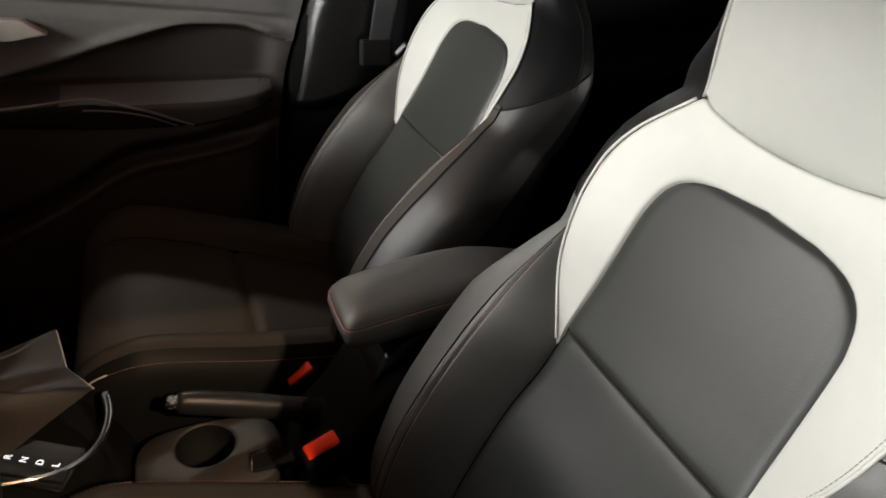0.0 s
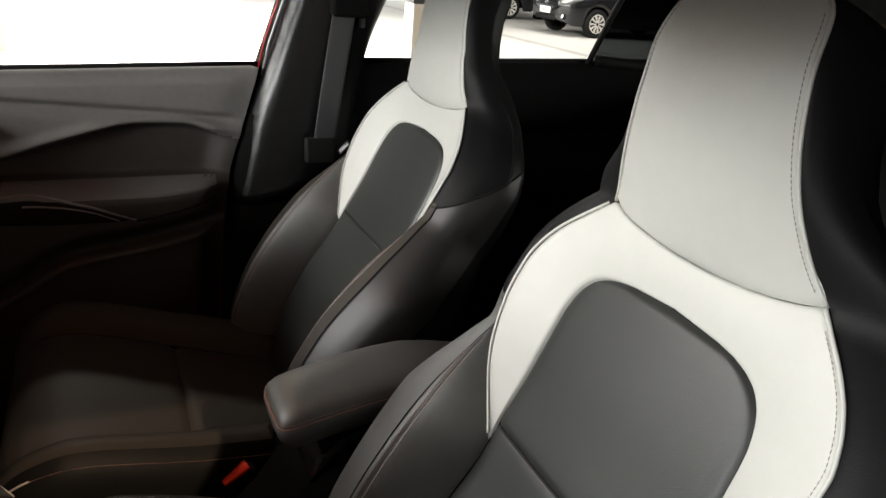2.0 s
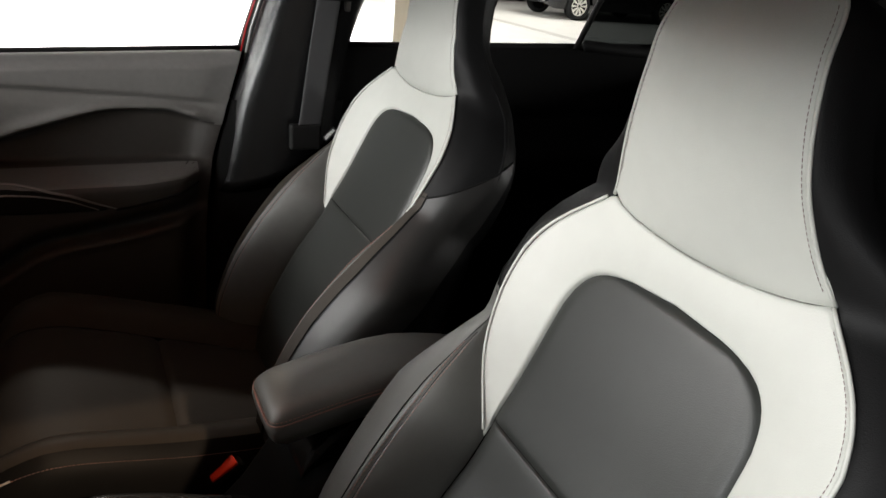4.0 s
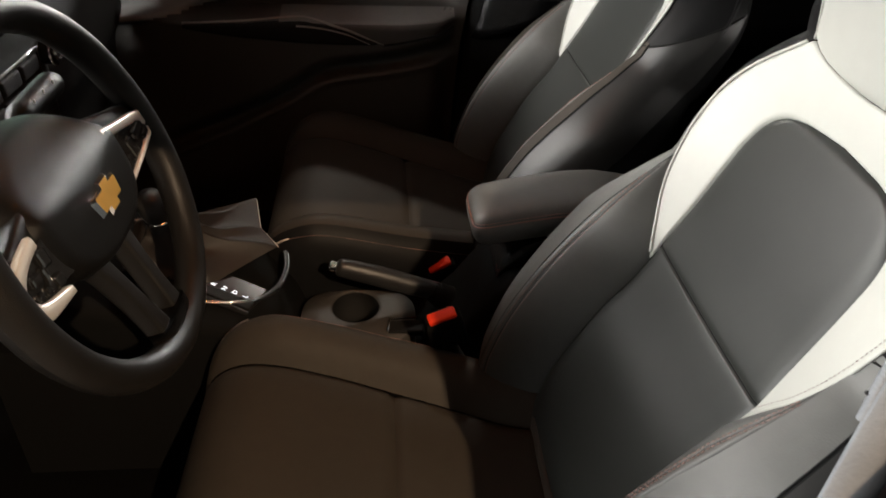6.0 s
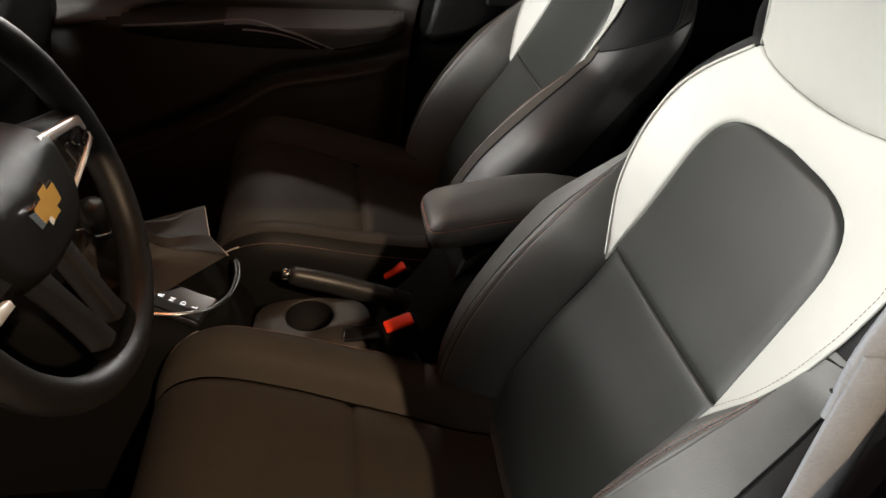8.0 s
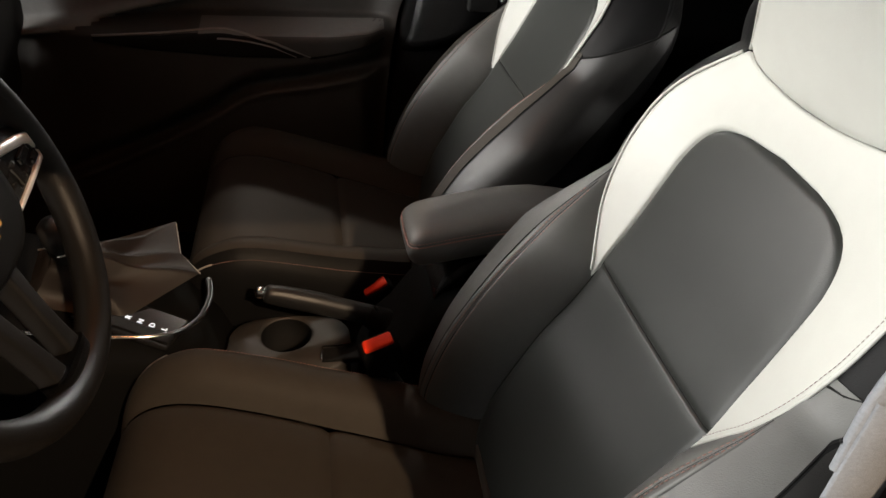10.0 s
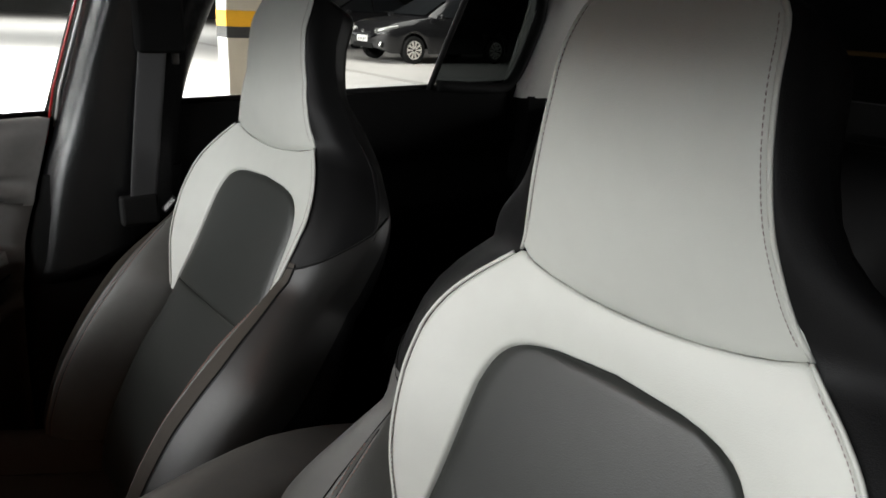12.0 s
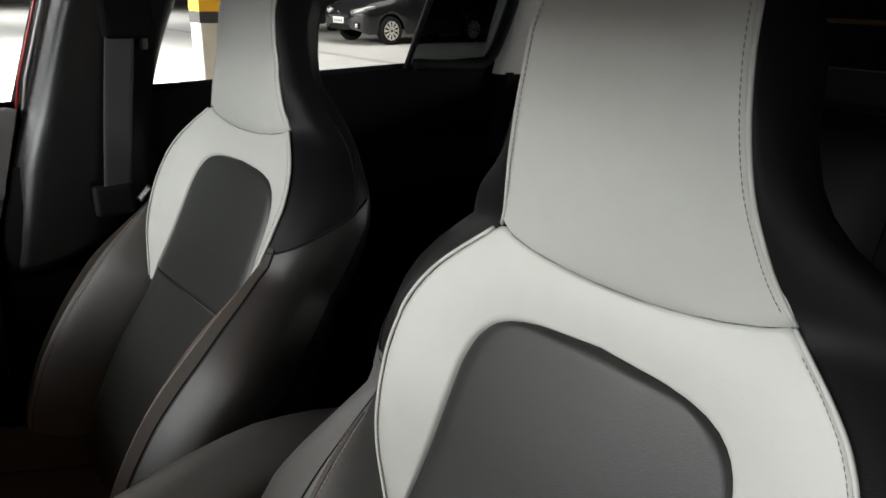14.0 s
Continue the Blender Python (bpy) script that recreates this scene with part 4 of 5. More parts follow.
pane = part("window_pane", [Vector(p) - D for p in ((-0.42, 1.165, 1.05), (0.54, 1.165, 1.09), (0.66, 1.10, 1.43), (0.05, 1.10, 1.43))], [(0, 1, 2, 3)], GLASS, door, "clear window glass", False)
pane.visible_shadow = False
part("window_frame", *tube([Vector(p) - D for p in ((0.518, 1.15, 1.05), (0.54, 1.145, 1.15), (0.588, 1.125, 1.3), (0.633, 1.095, 1.45))], 0.0022, 8), PAINT_RED, door, "red painted frame edge")
# reflection on the window seal, modelled as a pale grey cord
part("frame_strip", *tube([Vector(p) - D for p in ((0.53, 1.142, 1.06), (0.55, 1.14, 1.15), (0.598, 1.12, 1.3), (0.643, 1.09, 1.45))], 0.0032, 8), HANDLE_GREY, door, "thin bright frame strip")
part("frame_seal", *tube([Vector(p) - D for p in ((0.538, 1.14, 1.0), (0.562, 1.135, 1.15), (0.612, 1.115, 1.3), (0.655, 1.085, 1.45))], 0.009, 8), RUBBER, door, "black rubber seal")
part("frame_seal", *tube([Vector(p) - D for p in ((0.522, 1.128, 0.9), (0.548, 1.128, 1.0), (0.572, 1.122, 1.15), (0.622, 1.10, 1.3), (0.665, 1.07, 1.45))], 0.008, 8), PILLAR_TRIM, door, "black rubber seal")

rear_door = thing("rear_door", (1.2, 1.15, 0.3), "closed rear door with black trim panel", "car door", "rear doors")
D2 = Vector((1.2, 1.15, 0.3))
def rear_y(x, z):
    y = 1.135 + 0.03 * smooth(0.98, 0.93, z) - 0.09 * smooth(0.87, 0.85, z) + 0.04 * smooth(0.8, 0.75, z)
    return y
rz = [0.32 + 0.80 * k / 60 for k in range(61)]
def sill(x):
    return 1.112 + 0.022 * (x - 0.77)
rows = [[Vector((x, rear_y(x, z), z * (sill(x) / 1.12) if z > 1.0 else z)) - D2 for x in [0.74 + 0.1 * k for k in range(12)]] for z in rz]
rows.append([Vector((x, 1.165, sill(x) + 0.002)) - D2 for x in [0.74 + 0.1 * k for k in range(12)]])
part("trim_panel", *grid(rows), BLACK_TRIM, rear_door, "black grained trim")
part("window_seal", *tube([Vector((x, 1.16, sill(x) + 0.004)) - D2 for x in (0.74, 1.0, 1.4, 1.8)], 0.008, 8), RUBBER, rear_door, "black rubber seal")
pane = part("window_pane", [Vector(p) - D2 for p in ((0.74, 1.165, 1.11), (1.40, 1.165, 1.12), (1.50, 1.10, 1.43), (0.82, 1.10, 1.43))], [(0, 1, 2, 3)], GLASS, rear_door, "clear window glass", False)
pane.visible_shadow = False
part("division_bar", *tube([Vector(p) - D2 for p in ((1.395, 1.15, 1.10), (1.44, 1.13, 1.24), (1.50, 1.09, 1.43))], 0.008, 8), RUBBER, rear_door, "black window divider")
part("quarter_pane", [Vector(p) - D2 for p in ((1.41, 1.165, 1.12), (1.76, 1.165, 1.12), (1.80, 1.13, 1.28), (1.76, 1.10, 1.43), (1.51, 1.10, 1.43))], [(0, 1, 2, 3, 4)], TINTED, rear_door, "dark tinted quarter glass", False)
part("quarter_frame", *tube([Vector(p) - D2 for p in spline([(1.42, 1.14, 1.135), (1.58, 1.14, 1.125), (1.66, 1.14, 1.125), (1.70, 1.13, 1.16), (1.725, 1.105, 1.26), (1.73, 1.085, 1.34), (1.68, 1.07, 1.40), (1.5, 1.07, 1.41)], 30)], 0.016, 8), RUBBER, rear_door, "black window surround")

near_rear = thing("rear_door", (1.4, -0.43, 0.3), "closed rear door with black trim and dark window", "car door", "rear doors")
D3 = Vector((1.4, -0.43, 0.3))
rows = [[Vector((x, -0.415 + (1.135 - rear_y(x, z)) * -1.0 * -0.8, z)) - D3 for x in [0.9 + 0.1 * k for k in range(11)]] for z in rz]
part("trim_panel", *grid(rows), BLACK_TRIM, near_rear, "black grained trim")
part("window_pane", [Vector(p) - D3 for p in ((0.95, -0.445, 1.11), (1.8, -0.445, 1.12), (1.72, -0.38, 1.43), (1.0, -0.38, 1.43))], [(0, 1, 2, 3)], TINTED, near_rear, "dark tinted window glass", False)

# rear bench
bench = thing("rear_bench", (1.6, 0.36, FLOOR), "black rear bench seat", "car seat")
RB = Vector((1.6, 0.36, FLOOR))
def bench_part(name, line, n, lo, hi, k=16):
    rows = []
    for p in spline(line, n):
        row = []
        for j in range(k + 1):
            q = 2 * j / k - 1
            e = max(0, (abs(q) - 0.7) / 0.3) ** 2
            row.append(Vector((p.x + 0.02 * e, (lo + hi) / 2 + (hi - lo) / 2 * q, p.z - 0.02 * e)) - RB)
        rows.append(row)
    return part(name, *grid(rows), COVER, bench)


SQUAB = [(1.20, 0, 0.36), (1.17, 0, 0.5), (1.22, 0, 0.57), (1.4, 0, 0.55), (1.64, 0, 0.53)]
BACK = [(1.60, 0, 0.52), (1.66, 0, 0.6), (1.72, 0, 0.75), (1.80, 0, 0.98), (1.84, 0, 1.07), (1.90, 0, 1.09), (1.95, 0, 1.05), (1.98, 0, 0.6)]
for lo_, hi_2 in ((-0.30, 0.12), (0.122, 0.598), (0.60, 1.02)):
    bench_part("cushion", SQUAB, 20, lo_, hi_2)
    bench_part("backrest", BACK, 26, lo_, hi_2)
BOL = [(1.3, 0, 0.5), (1.5, 0, 0.62), (1.62, 0, 0.72), (1.68, 0, 0.85), (1.74, 0, 0.98), (1.80, 0, 1.06), (1.88, 0, 1.07), (1.98, 0, 0.9)]
bench_part("side_bolster", BOL, 22, 0.98, 1.10)
bench_part("side_bolster", BOL, 22, -0.38, -0.26)

def oval(a, p=2.6):
    """A point of a unit superellipse."""
    c, q = math.cos(a), math.sin(a)
    return math.copysign(abs(c) ** (2 / p), c), math.copysign(abs(q) ** (2 / p), q)


# ---- dashboard ----
dash = thing("dashboard", (-0.5, 0.36, FLOOR), "black moulded dashboard with instrument binnacle", "dashboard")
DB = Vector((-0.5, 0.36, FLOOR))
prof = spline([(-0.74, 0, 1.05), (-0.5, 0, 1.10), (-0.36, 0, 1.095), (-0.295, 0, 1.03), (-0.28, 0, 0.88), (-0.31, 0, 0.80), (-0.33, 0, 0.70), (-0.42, 0, 0.60), (-0.55, 0, 0.56)], 40)
rows = []
for p in prof:
    rows.append([Vector((p.x - 0.05 * abs((y - 0.36) / 0.72) ** 3, y, p.z)) - DB for y in [-0.36 + 1.45 * k / 40 for k in range(41)]])
part("dash_skin", *grid(rows), PLASTIC, dash)
hood = spline([(-0.25, -0.19, 0.96), (-0.24, -0.16, 1.01), (-0.23, -0.08, 1.03), (-0.23, 0.0, 1.035), (-0.23, 0.08, 1.03), (-0.24, 0.16, 1.01), (-0.25, 0.19, 0.96)], 30)
part("binnacle", *grid([[p - DB for p in hood], [p + Vector((-0.02, 0, 0.006)) - DB for p in hood], [p + Vector((-0.2, 0, -0.03)) - DB for p in hood]]), PLASTIC, dash)
part("cluster_face", [Vector(p) - DB for p in ((-0.30, -0.18, 0.93), (-0.30, 0.18, 0.93), (-0.33, 0.17, 1.06), (-0.33, -0.17, 1.06))], [(0, 1, 2, 3)], PIANO, dash, "gloss black instrument face", False)
for yc in (-0.09, 0.09):
    ring = [(-0.312 - 0.02 * math.sin(a), yc + 0.055 * math.cos(a), 1.0 + 0.05 * math.sin(a)) for a in [2 * math.pi * k / 24 for k in range(24)]]
    part("gauge_ring", *tube([Vector(p) - DB for p in ring], 0.004, 8, True), CHROME, dash, "chrome gauge ring")

# centre stack with screen, knob and air vents
rows = []
for z_, x_, h_ in ((0.62, -0.29, 0.15), (0.72, -0.26, 0.15), (0.82, -0.25, 0.15), (0.92, -0.247, 0.15), (1.0, -0.247, 0.148), (1.025, -0.248, 0.12), (1.04, -0.25, 0.1), (1.12, -0.254, 0.096), (1.132, -0.264, 0.092), (1.128, -0.33, 0.09), (1.03, -0.42, 0.09)):
    rows.append([Vector((x_ - d, 0.36 + h_ * q, z_)) - DB for q, d in ((-1, 0.12), (-0.98, 0.03), (-0.93, 0.006), (-0.8, 0.0), (0, 0.0), (0.8, 0.0), (0.93, 0.006), (0.98, 0.03), (1, 0.12))])
part("centre_panel", *grid(rows), HUB, dash, "black centre console panel")
bm_part("screen_frame", rounded_box(0.008, 0.17, 0.10, 0.004, 2, Vector((-0.249, 0.36, 1.077)) - DB), PIANO, dash, "gloss black screen frame")
bm_part("screen", rounded_box(0.004, 0.145, 0.08, 0.001, 1, Vector((-0.245, 0.36, 1.078)) - DB), SCREEN, dash, "lit mint green screen")
bm_part("button_plate", rounded_box(0.008, 0.2, 0.06, 0.006, 2, Vector((-0.246, 0.36, 0.958)) - DB), PIANO, dash, "gloss black button plate")
for zc in (0.989, 0.928):
    part("plate_edge", *tube([Vector((-0.242, y, zc)) - DB for y in (0.262, 0.3, 0.36, 0.42, 0.458)], 0.0022, 6), CHROME, dash, "thin chrome edge")
for k in range(3):
    for zc in (0.973, 0.944):
        bm_part("stack_button", rounded_box(0.006, 0.052, 0.021, 0.003, 2, Vector((-0.241, 0.3 + 0.06 * k, zc)) - DB), PLASTIC, dash, "dark push button")
for yc in (0.23, 0.49):
    rows = [[Vector((-0.247 + o, yc + r * math.cos(a), 0.974 + r * math.sin(a))) - DB for r, o in ((0.021, 0.0), (0.0205, 0.016), (0.018, 0.019), (0.013, 0.018), (0.0, 0.0175))] for a in [2 * math.pi * k / 24 for k in range(25)]]
    kn = part("knob", *grid(rows), HUB, dash, "round black knob")
    for r, o in ((0.0205, 0.014), (0.0125, 0.0185)):
        part("knob_ring", *tube([Vector((-0.247 + o, yc + r * math.cos(a), 0.974 + r * math.sin(a))) - DB for a in [2 * math.pi * k / 24 for k in range(24)]], 0.0024, 6, True), CHROME, kn, "chrome ring")
for k in range(6):
    bm_part("stack_button", rounded_box(0.01, 0.022, 0.03, 0.003, 2, Vector((-0.247, 0.26 + 0.04 * k, 0.86)) - DB), PIANO, dash, "gloss black button")
for k in range(2):
    fr_ = [Vector((-0.245, 0.29 + 0.14 * k + 0.06 * oval(2 * math.pi * j / 28, 4)[0], 0.775 + 0.025 * oval(2 * math.pi * j / 28, 4)[1])) - DB for j in range(28)]
    vt = part("air_vent", *tube(fr_, 0.0035, 6, True), SATIN, dash, "satin silver air vent frame")
    for j in range(4):
        bm_part("vent_vane", rounded_box(0.02, 0.112, 0.003, 0.001, 1, Vector((-0.252, 0.29 + 0.14 * k, 0.76 + 0.01 * j)) - DB), PLASTIC, vt)
vent = [Vector((-0.335, 0.96 + 0.05 * math.cos(a), 0.89 + 0.045 * math.sin(a))) - DB for a in [2 * math.pi * k / 28 for k in range(28)]]
part("air_vent", *tube(vent, 0.007, 8, True), SATIN, dash, "satin silver air vent ring")
for k in range(4):
    bm_part("vent_vane", rounded_box(0.02, 0.09, 0.004, 0.001, 1, Vector((-0.345, 0.96, 0.865 + 0.017 * k)) - DB), PLASTIC, dash)

# ---- steering wheel ----
steer = thing("steering_wheel", (-0.002, 0.0, 1.014), "black leather steering wheel with silver spoke trim", "steering wheel")
TILT_W = radians(19)
WN, WU = Vector((math.cos(TILT_W), 0, math.sin(TILT_W))), Vector((-math.sin(TILT_W), 0, math.cos(TILT_W)))


def S(y, u, n):
    return Vector((0, y, 0)) + WU * u + WN * n


rows = []
for k in range(73):
    a = 2 * math.pi * k / 72
    rows.append([S((0.165 + 0.0155 * math.cos(b)) * math.cos(a), (0.165 + 0.0155 * math.cos(b)) * math.sin(a), -0.012 + 0.0175 * math.sin(b)) for b in [2 * math.pi * j / 14 for j in range(15)]])
part("rim", *grid(rows), RIM, steer, "black leather rim")

hub = []
for r in (0.0, 0.2, 0.4, 0.55, 0.68, 0.78, 0.86, 0.92, 0.96, 0.985, 1.0, 1.0):
    row = []
    deep = len(hub) == 11
    for k in range(65):
        c, q = oval(2 * math.pi * k / 64)
        yy = (0.086 if c > 0 else 0.104) * c * r * (1 + 0.12 * q)
        u = (0.082 if q > 0 else 0.05) * q * r
        n = 0.001 - 0.003 * r * r - 0.016 * max(0, (r - 0.84) / 0.16) ** 2.2 - 0.85 * max(0, u - 0.03) - (0.035 if deep else 0)
        row.append(S(yy, u, n))
    hub.append(row)
part("airbag_cover", *grid(hub), HUB, steer, "grained black airbag cover")


def loft(sections, name, material, label=""):
    """sections: (function of two numbers to a point, half sizes, middle) rows of rounded sections."""
    rows = []
    for place, h1, h2, m1, m2 in sections:
        rows.append([place(m1 + h1 * oval(2 * math.pi * k / 28, 4.5)[0], m2 + h2 * oval(2 * math.pi * k / 28, 4.5)[1]) for k in range(28)])
    v, f = grid(rows, True)
    f.append(tuple(range(28)))
    f.append(tuple(len(v) - 28 + k for k in range(28)))
    return part(name, v, f, material, steer, label)


for sg in (1, -1):
    secs = []
    for k in range(9):
        yy = 0.05 + 0.112 * k / 8
        t_, b_ = 0.058 - 0.032 * (k / 8) ** 0.8, -0.046 + 0.03 * (k / 8) ** 0.7
        secs.append((lambda a, c, yy=yy: S(sg * yy, a, c), (t_ - b_) / 2, 0.014, (t_ + b_) / 2, -0.034 + 0.0115 * smooth(0, 0.4, k / 8)))
    loft(secs, "spoke", HUB)
    near = sg < 0
    face = [(0.06, 0.03), (0.146, 0.0125), (0.1535, 0.006), (0.153, -0.006), (0.118, -0.0145), (0.056, -0.0225)]
    n_ = len(face)
    part("switch_panel", [S(sg * a, b, -0.006) for a, b in face] + [S(sg * a, b, -0.014) for a, b in face], [tuple(range(n_))] + [(i, (i + 1) % n_, n_ + (i + 1) % n_, n_ + i) for i in range(n_)], PIANO, steer, "gloss black switch panel", False)
    if near:
        face = [(0.1, 0.024), (0.146, 0.0135), (0.1535, 0.006), (0.151, -0.01), (0.118, -0.021), (0.1, -0.024)]
    out = spline([(0.062, 0.0365, 0), (0.105, 0.0275, 0), (0.149, 0.0185, 0), (0.161, 0.008, 0), (0.158, -0.009, 0), (0.12, -0.0175, 0), (0.056, -0.0255, 0)] if not near else
                 [(0.110, 0.031, 0), (0.13, 0.0275, 0), (0.153, 0.0205, 0), (0.1635, 0.009, 0), (0.161, -0.011, 0), (0.146, -0.0235, 0), (0.106, -0.0285, 0)], 40)
    inn = spline([(0.062, 0.0255, 0), (0.105, 0.0175, 0), (0.141, 0.0096, 0), (0.149, 0.004, 0), (0.148, -0.0045, 0), (0.116, -0.0125, 0), (0.056, -0.0215, 0)] if not near else
                 [(0.110, 0.0205, 0), (0.127, 0.0175, 0), (0.142, 0.0115, 0), (0.149, 0.004, 0), (0.147, -0.005, 0), (0.136, -0.0125, 0), (0.106, -0.0205, 0)], 40)
    part("spoke_bezel", *grid([[S(sg * p.x, p.y, -0.014) for p in out], [S(sg * p.x, p.y, -0.0045) for p in out], [S(sg * (0.85 * p.x + 0.15 * q.x), 0.85 * p.y + 0.15 * q.y, -0.003) for p, q in zip(out, inn)],
                               [S(sg * (0.15 * p.x + 0.85 * q.x), 0.15 * p.y + 0.85 * q.y, -0.003) for p, q in zip(out, inn)], [S(sg * q.x, q.y, -0.0045) for q in inn], [S(sg * q.x, q.y, -0.012) for q in inn]]), SATIN, steer, "satin silver bezel")
    for a, b, w_, h_ in ((0.078, 0.012, 0.024, 0.016), (0.1, -0.001, 0.012, 0.022), (0.125, 0.006, 0.026, 0.010), (0.14, -0.0045, 0.018, 0.007), (0.078, -0.010, 0.022, 0.012), (0.116, -0.007, 0.014, 0.008)):
        if near:
            a, w_ = 0.112 + (a - 0.078) * 0.45, w_ * 0.55
        bm = rounded_box(0.006, w_, h_, 0.0025, 2)
        bmesh.ops.transform(bm, matrix=Matrix.Translation(S(sg * a, b, -0.0055)) @ Euler((radians(10 * sg), -TILT_W, 0)).to_matrix().to_4x4(), verts=bm.verts)
        bm_part("switch", bm, PIANO, steer, "gloss black rocker switch")
    # the two arms of the lower spoke
    secs = []
    for k in range(9):
        u = -0.035 - 0.118 * k / 8
        secs.append((lambda a, c, u=u: S(a, u, c), 0.0095 + 0.004 * (2 * k / 8 - 1) ** 2, 0.011, sg * (0.032 - 0.012 * math.sin(k / 8 * math.pi / 2)) - 0.006, -0.03 + 0.014 * k / 8))
    loft(secs, "lower_spoke", RIM)
secs = [(lambda a, c, u=u: S(a, u, c), 0.036, 0.013, -0.006, -0.015) for u in (-0.138, -0.146, -0.156)]
loft(secs, "rim_insert", HUB)
bow = [(-0.026, 0.004), (-0.022, -0.009), (-0.008, -0.009), (-0.007, -0.014), (0.011, -0.014), (0.01, -0.009), (0.024, -0.009), (0.028, 0.004), (0.026, 0.006), (0.012, 0.006), (0.013, 0.011), (-0.005, 0.011), (-0.006, 0.006), (-0.024, 0.006)]
top = [S(a * 0.9, b * 1.08, 0.004) for a, b in bow]
bot = [S(a * 1.2, b * 1.45, -0.001) for a, b in bow]
nb = len(bow)
part("badge_plate", top + bot, [tuple(range(nb))], GOLD, steer, "plain gold badge", False)
part("badge_rim", top + bot, [(i, (i + 1) % nb, nb + (i + 1) % nb, nb + i) for i in range(nb)], CHROME, steer, "chrome badge edge", False)
part("steering_column", *tube([S(0, 0, -0.04), S(0, -0.01, -0.2), S(0, -0.03, -0.3)], 0.06, 14), PLASTIC, steer)
for sg in (1, -1):
    line = spline([S(sg * 0.03, 0.058, -0.088), S(sg * 0.08, 0.062, -0.084), S(sg * 0.125, 0.065, -0.081), S(sg * 0.172, 0.067, -0.078)], 20)
    stalk = part("stalk", *tube(line, lambda u: (0.007 + 0.0065 * smooth(0.3, 0.42, u)) * (1 if u < 0.97 else 0.8), 16), HUB, steer, "black control stalk")
    for k in range(3):
        bm_part("stalk_mark", rounded_box(0.0016, 0.003, 0.006, 0.0005, 1, line[10 + 3 * k] + WN * 0.0125 + WU * 0.005), WHITE_PAINT, stalk, "small white mark")

# ---- centre console ----
console = thing("centre_console", (0.2, 0.36, FLOOR), "black centre console with cup holder and selector", "console")
K = Vector((0.2, 0.36, FLOOR))
top = curve((-0.35, 0.72), (-0.12, 0.65), (0.05, 0.61), (0.09, 0.57), (0.11, 0.51), (0.29, 0.51), (0.33, 0.55), (0.38, 0.60), (0.42, 0.66), (0.46, 0.69), (0.8, 0.70), (0.95, 0.6))
rows = []
CUP = (0.2, 0.376, 0.04)
for k in range(60):
    x = -0.35 + 1.3 * k / 59
    w = 0.105 if x < 0.32 else 0.085
    e = w + 0.085 * smooth(0.07, -0.02, x)
    z = top(x)
    rows.append([Vector((x, 0.36 + s, zz)) - K for s, zz in ((-w - 0.02, FLOOR), (-w - 0.005, z - 0.1), (-w, z - 0.02), (-w + 0.003, z - 0.008), (-w + 0.012, z), (e - 0.012, z), (e - 0.003, z - 0.008), (e, z - 0.02), (e + 0.005, z - 0.1), (e + 0.02, FLOOR))])
part("console_shell", *grid(rows), BLACK_TRIM, console)
rows = []
for k in range(65):
    a = 2 * math.pi * k / 64
    c, q = math.cos(a), math.sin(a)
    ox, oy = oval(a, 3.2)
    ex, ey = 0.205 + 0.098 * ox, 0.354 + 0.07 * oy
    cx, cy = CUP[0], CUP[1]
    rows.append([Vector(p) - K for p in ((ex, ey, 0.50), (ex, ey, 0.56), (0.205 + 0.095 * ox, 0.354 + 0.067 * oy, 0.565), (cx + 0.046 * c, cy + 0.046 * q, 0.566), (cx + 0.043 * c, cy + 0.043 * q, 0.5655),
                                         (cx + 0.0405 * c, cy + 0.0405 * q, 0.563))])
part("cup_holder", *grid(rows), CONSOLE_GREY, console, "grey console tray with round cup well", True)
rows = []
for k in range(65):
    a = 2 * math.pi * k / 64
    rows.append([Vector((CUP[0] + r * math.cos(a), CUP[1] + r * math.sin(a), z)) - K for r, z in ((0.0406, 0.5635), (0.0395, 0.56), (0.035, 0.516), (0.0, 0.515))])
part("cup_well", *grid(rows), RUBBER, console, "black rubber cup well")
bm_part("tray_slot", rounded_box(0.06, 0.03, 0.012, 0.003, 2, Vector((0.285, 0.318, 0.564)) - K), RUBBER, console, "black tray slot")
part("slot_trim", *tube([Vector(p) - K for p in ((0.255, 0.304, 0.57), (0.258, 0.334, 0.571), (0.31, 0.336, 0.571))], 0.0018, 6), CHROME, console, "thin chrome edge")
# selector gate
GATE = Matrix.Translation(Vector((-0.002, 0.338, 0.6385)) - K) @ Euler((0, radians(12), radians(-20))).to_matrix().to_4x4()
bm = rounded_box(0.15, 0.07, 0.01, 0.004, 2, (-0.02, 0.0, -0.0056))
bmesh.ops.transform(bm, matrix=GATE, verts=bm.verts)
bm_part("selector_plate", bm, PIANO, console, "gloss black selector plate")
trim = spline([(-0.16, 0.295, 0.668), (-0.05, 0.30, 0.645), (0.03, 0.315, 0.63), (0.07, 0.35, 0.625), (0.085, 0.395, 0.632), (0.082, 0.43, 0.645)], 30)
part("selector_trim", *tube([p - K for p in trim], lambda u: 0.0035 + 0.003 * smooth(0.3, 0.9, u), 8), CHROME, console, "chrome selector trim")
bm = rounded_box(0.14, 0.018, 0.003, 0.001, 2, (-0.018, -0.017, 0.0003))
bmesh.ops.transform(bm, matrix=GATE, verts=bm.verts)
bm_part("selector_strip", bm, HUB, console, "smooth grey strip beside the gear letters")
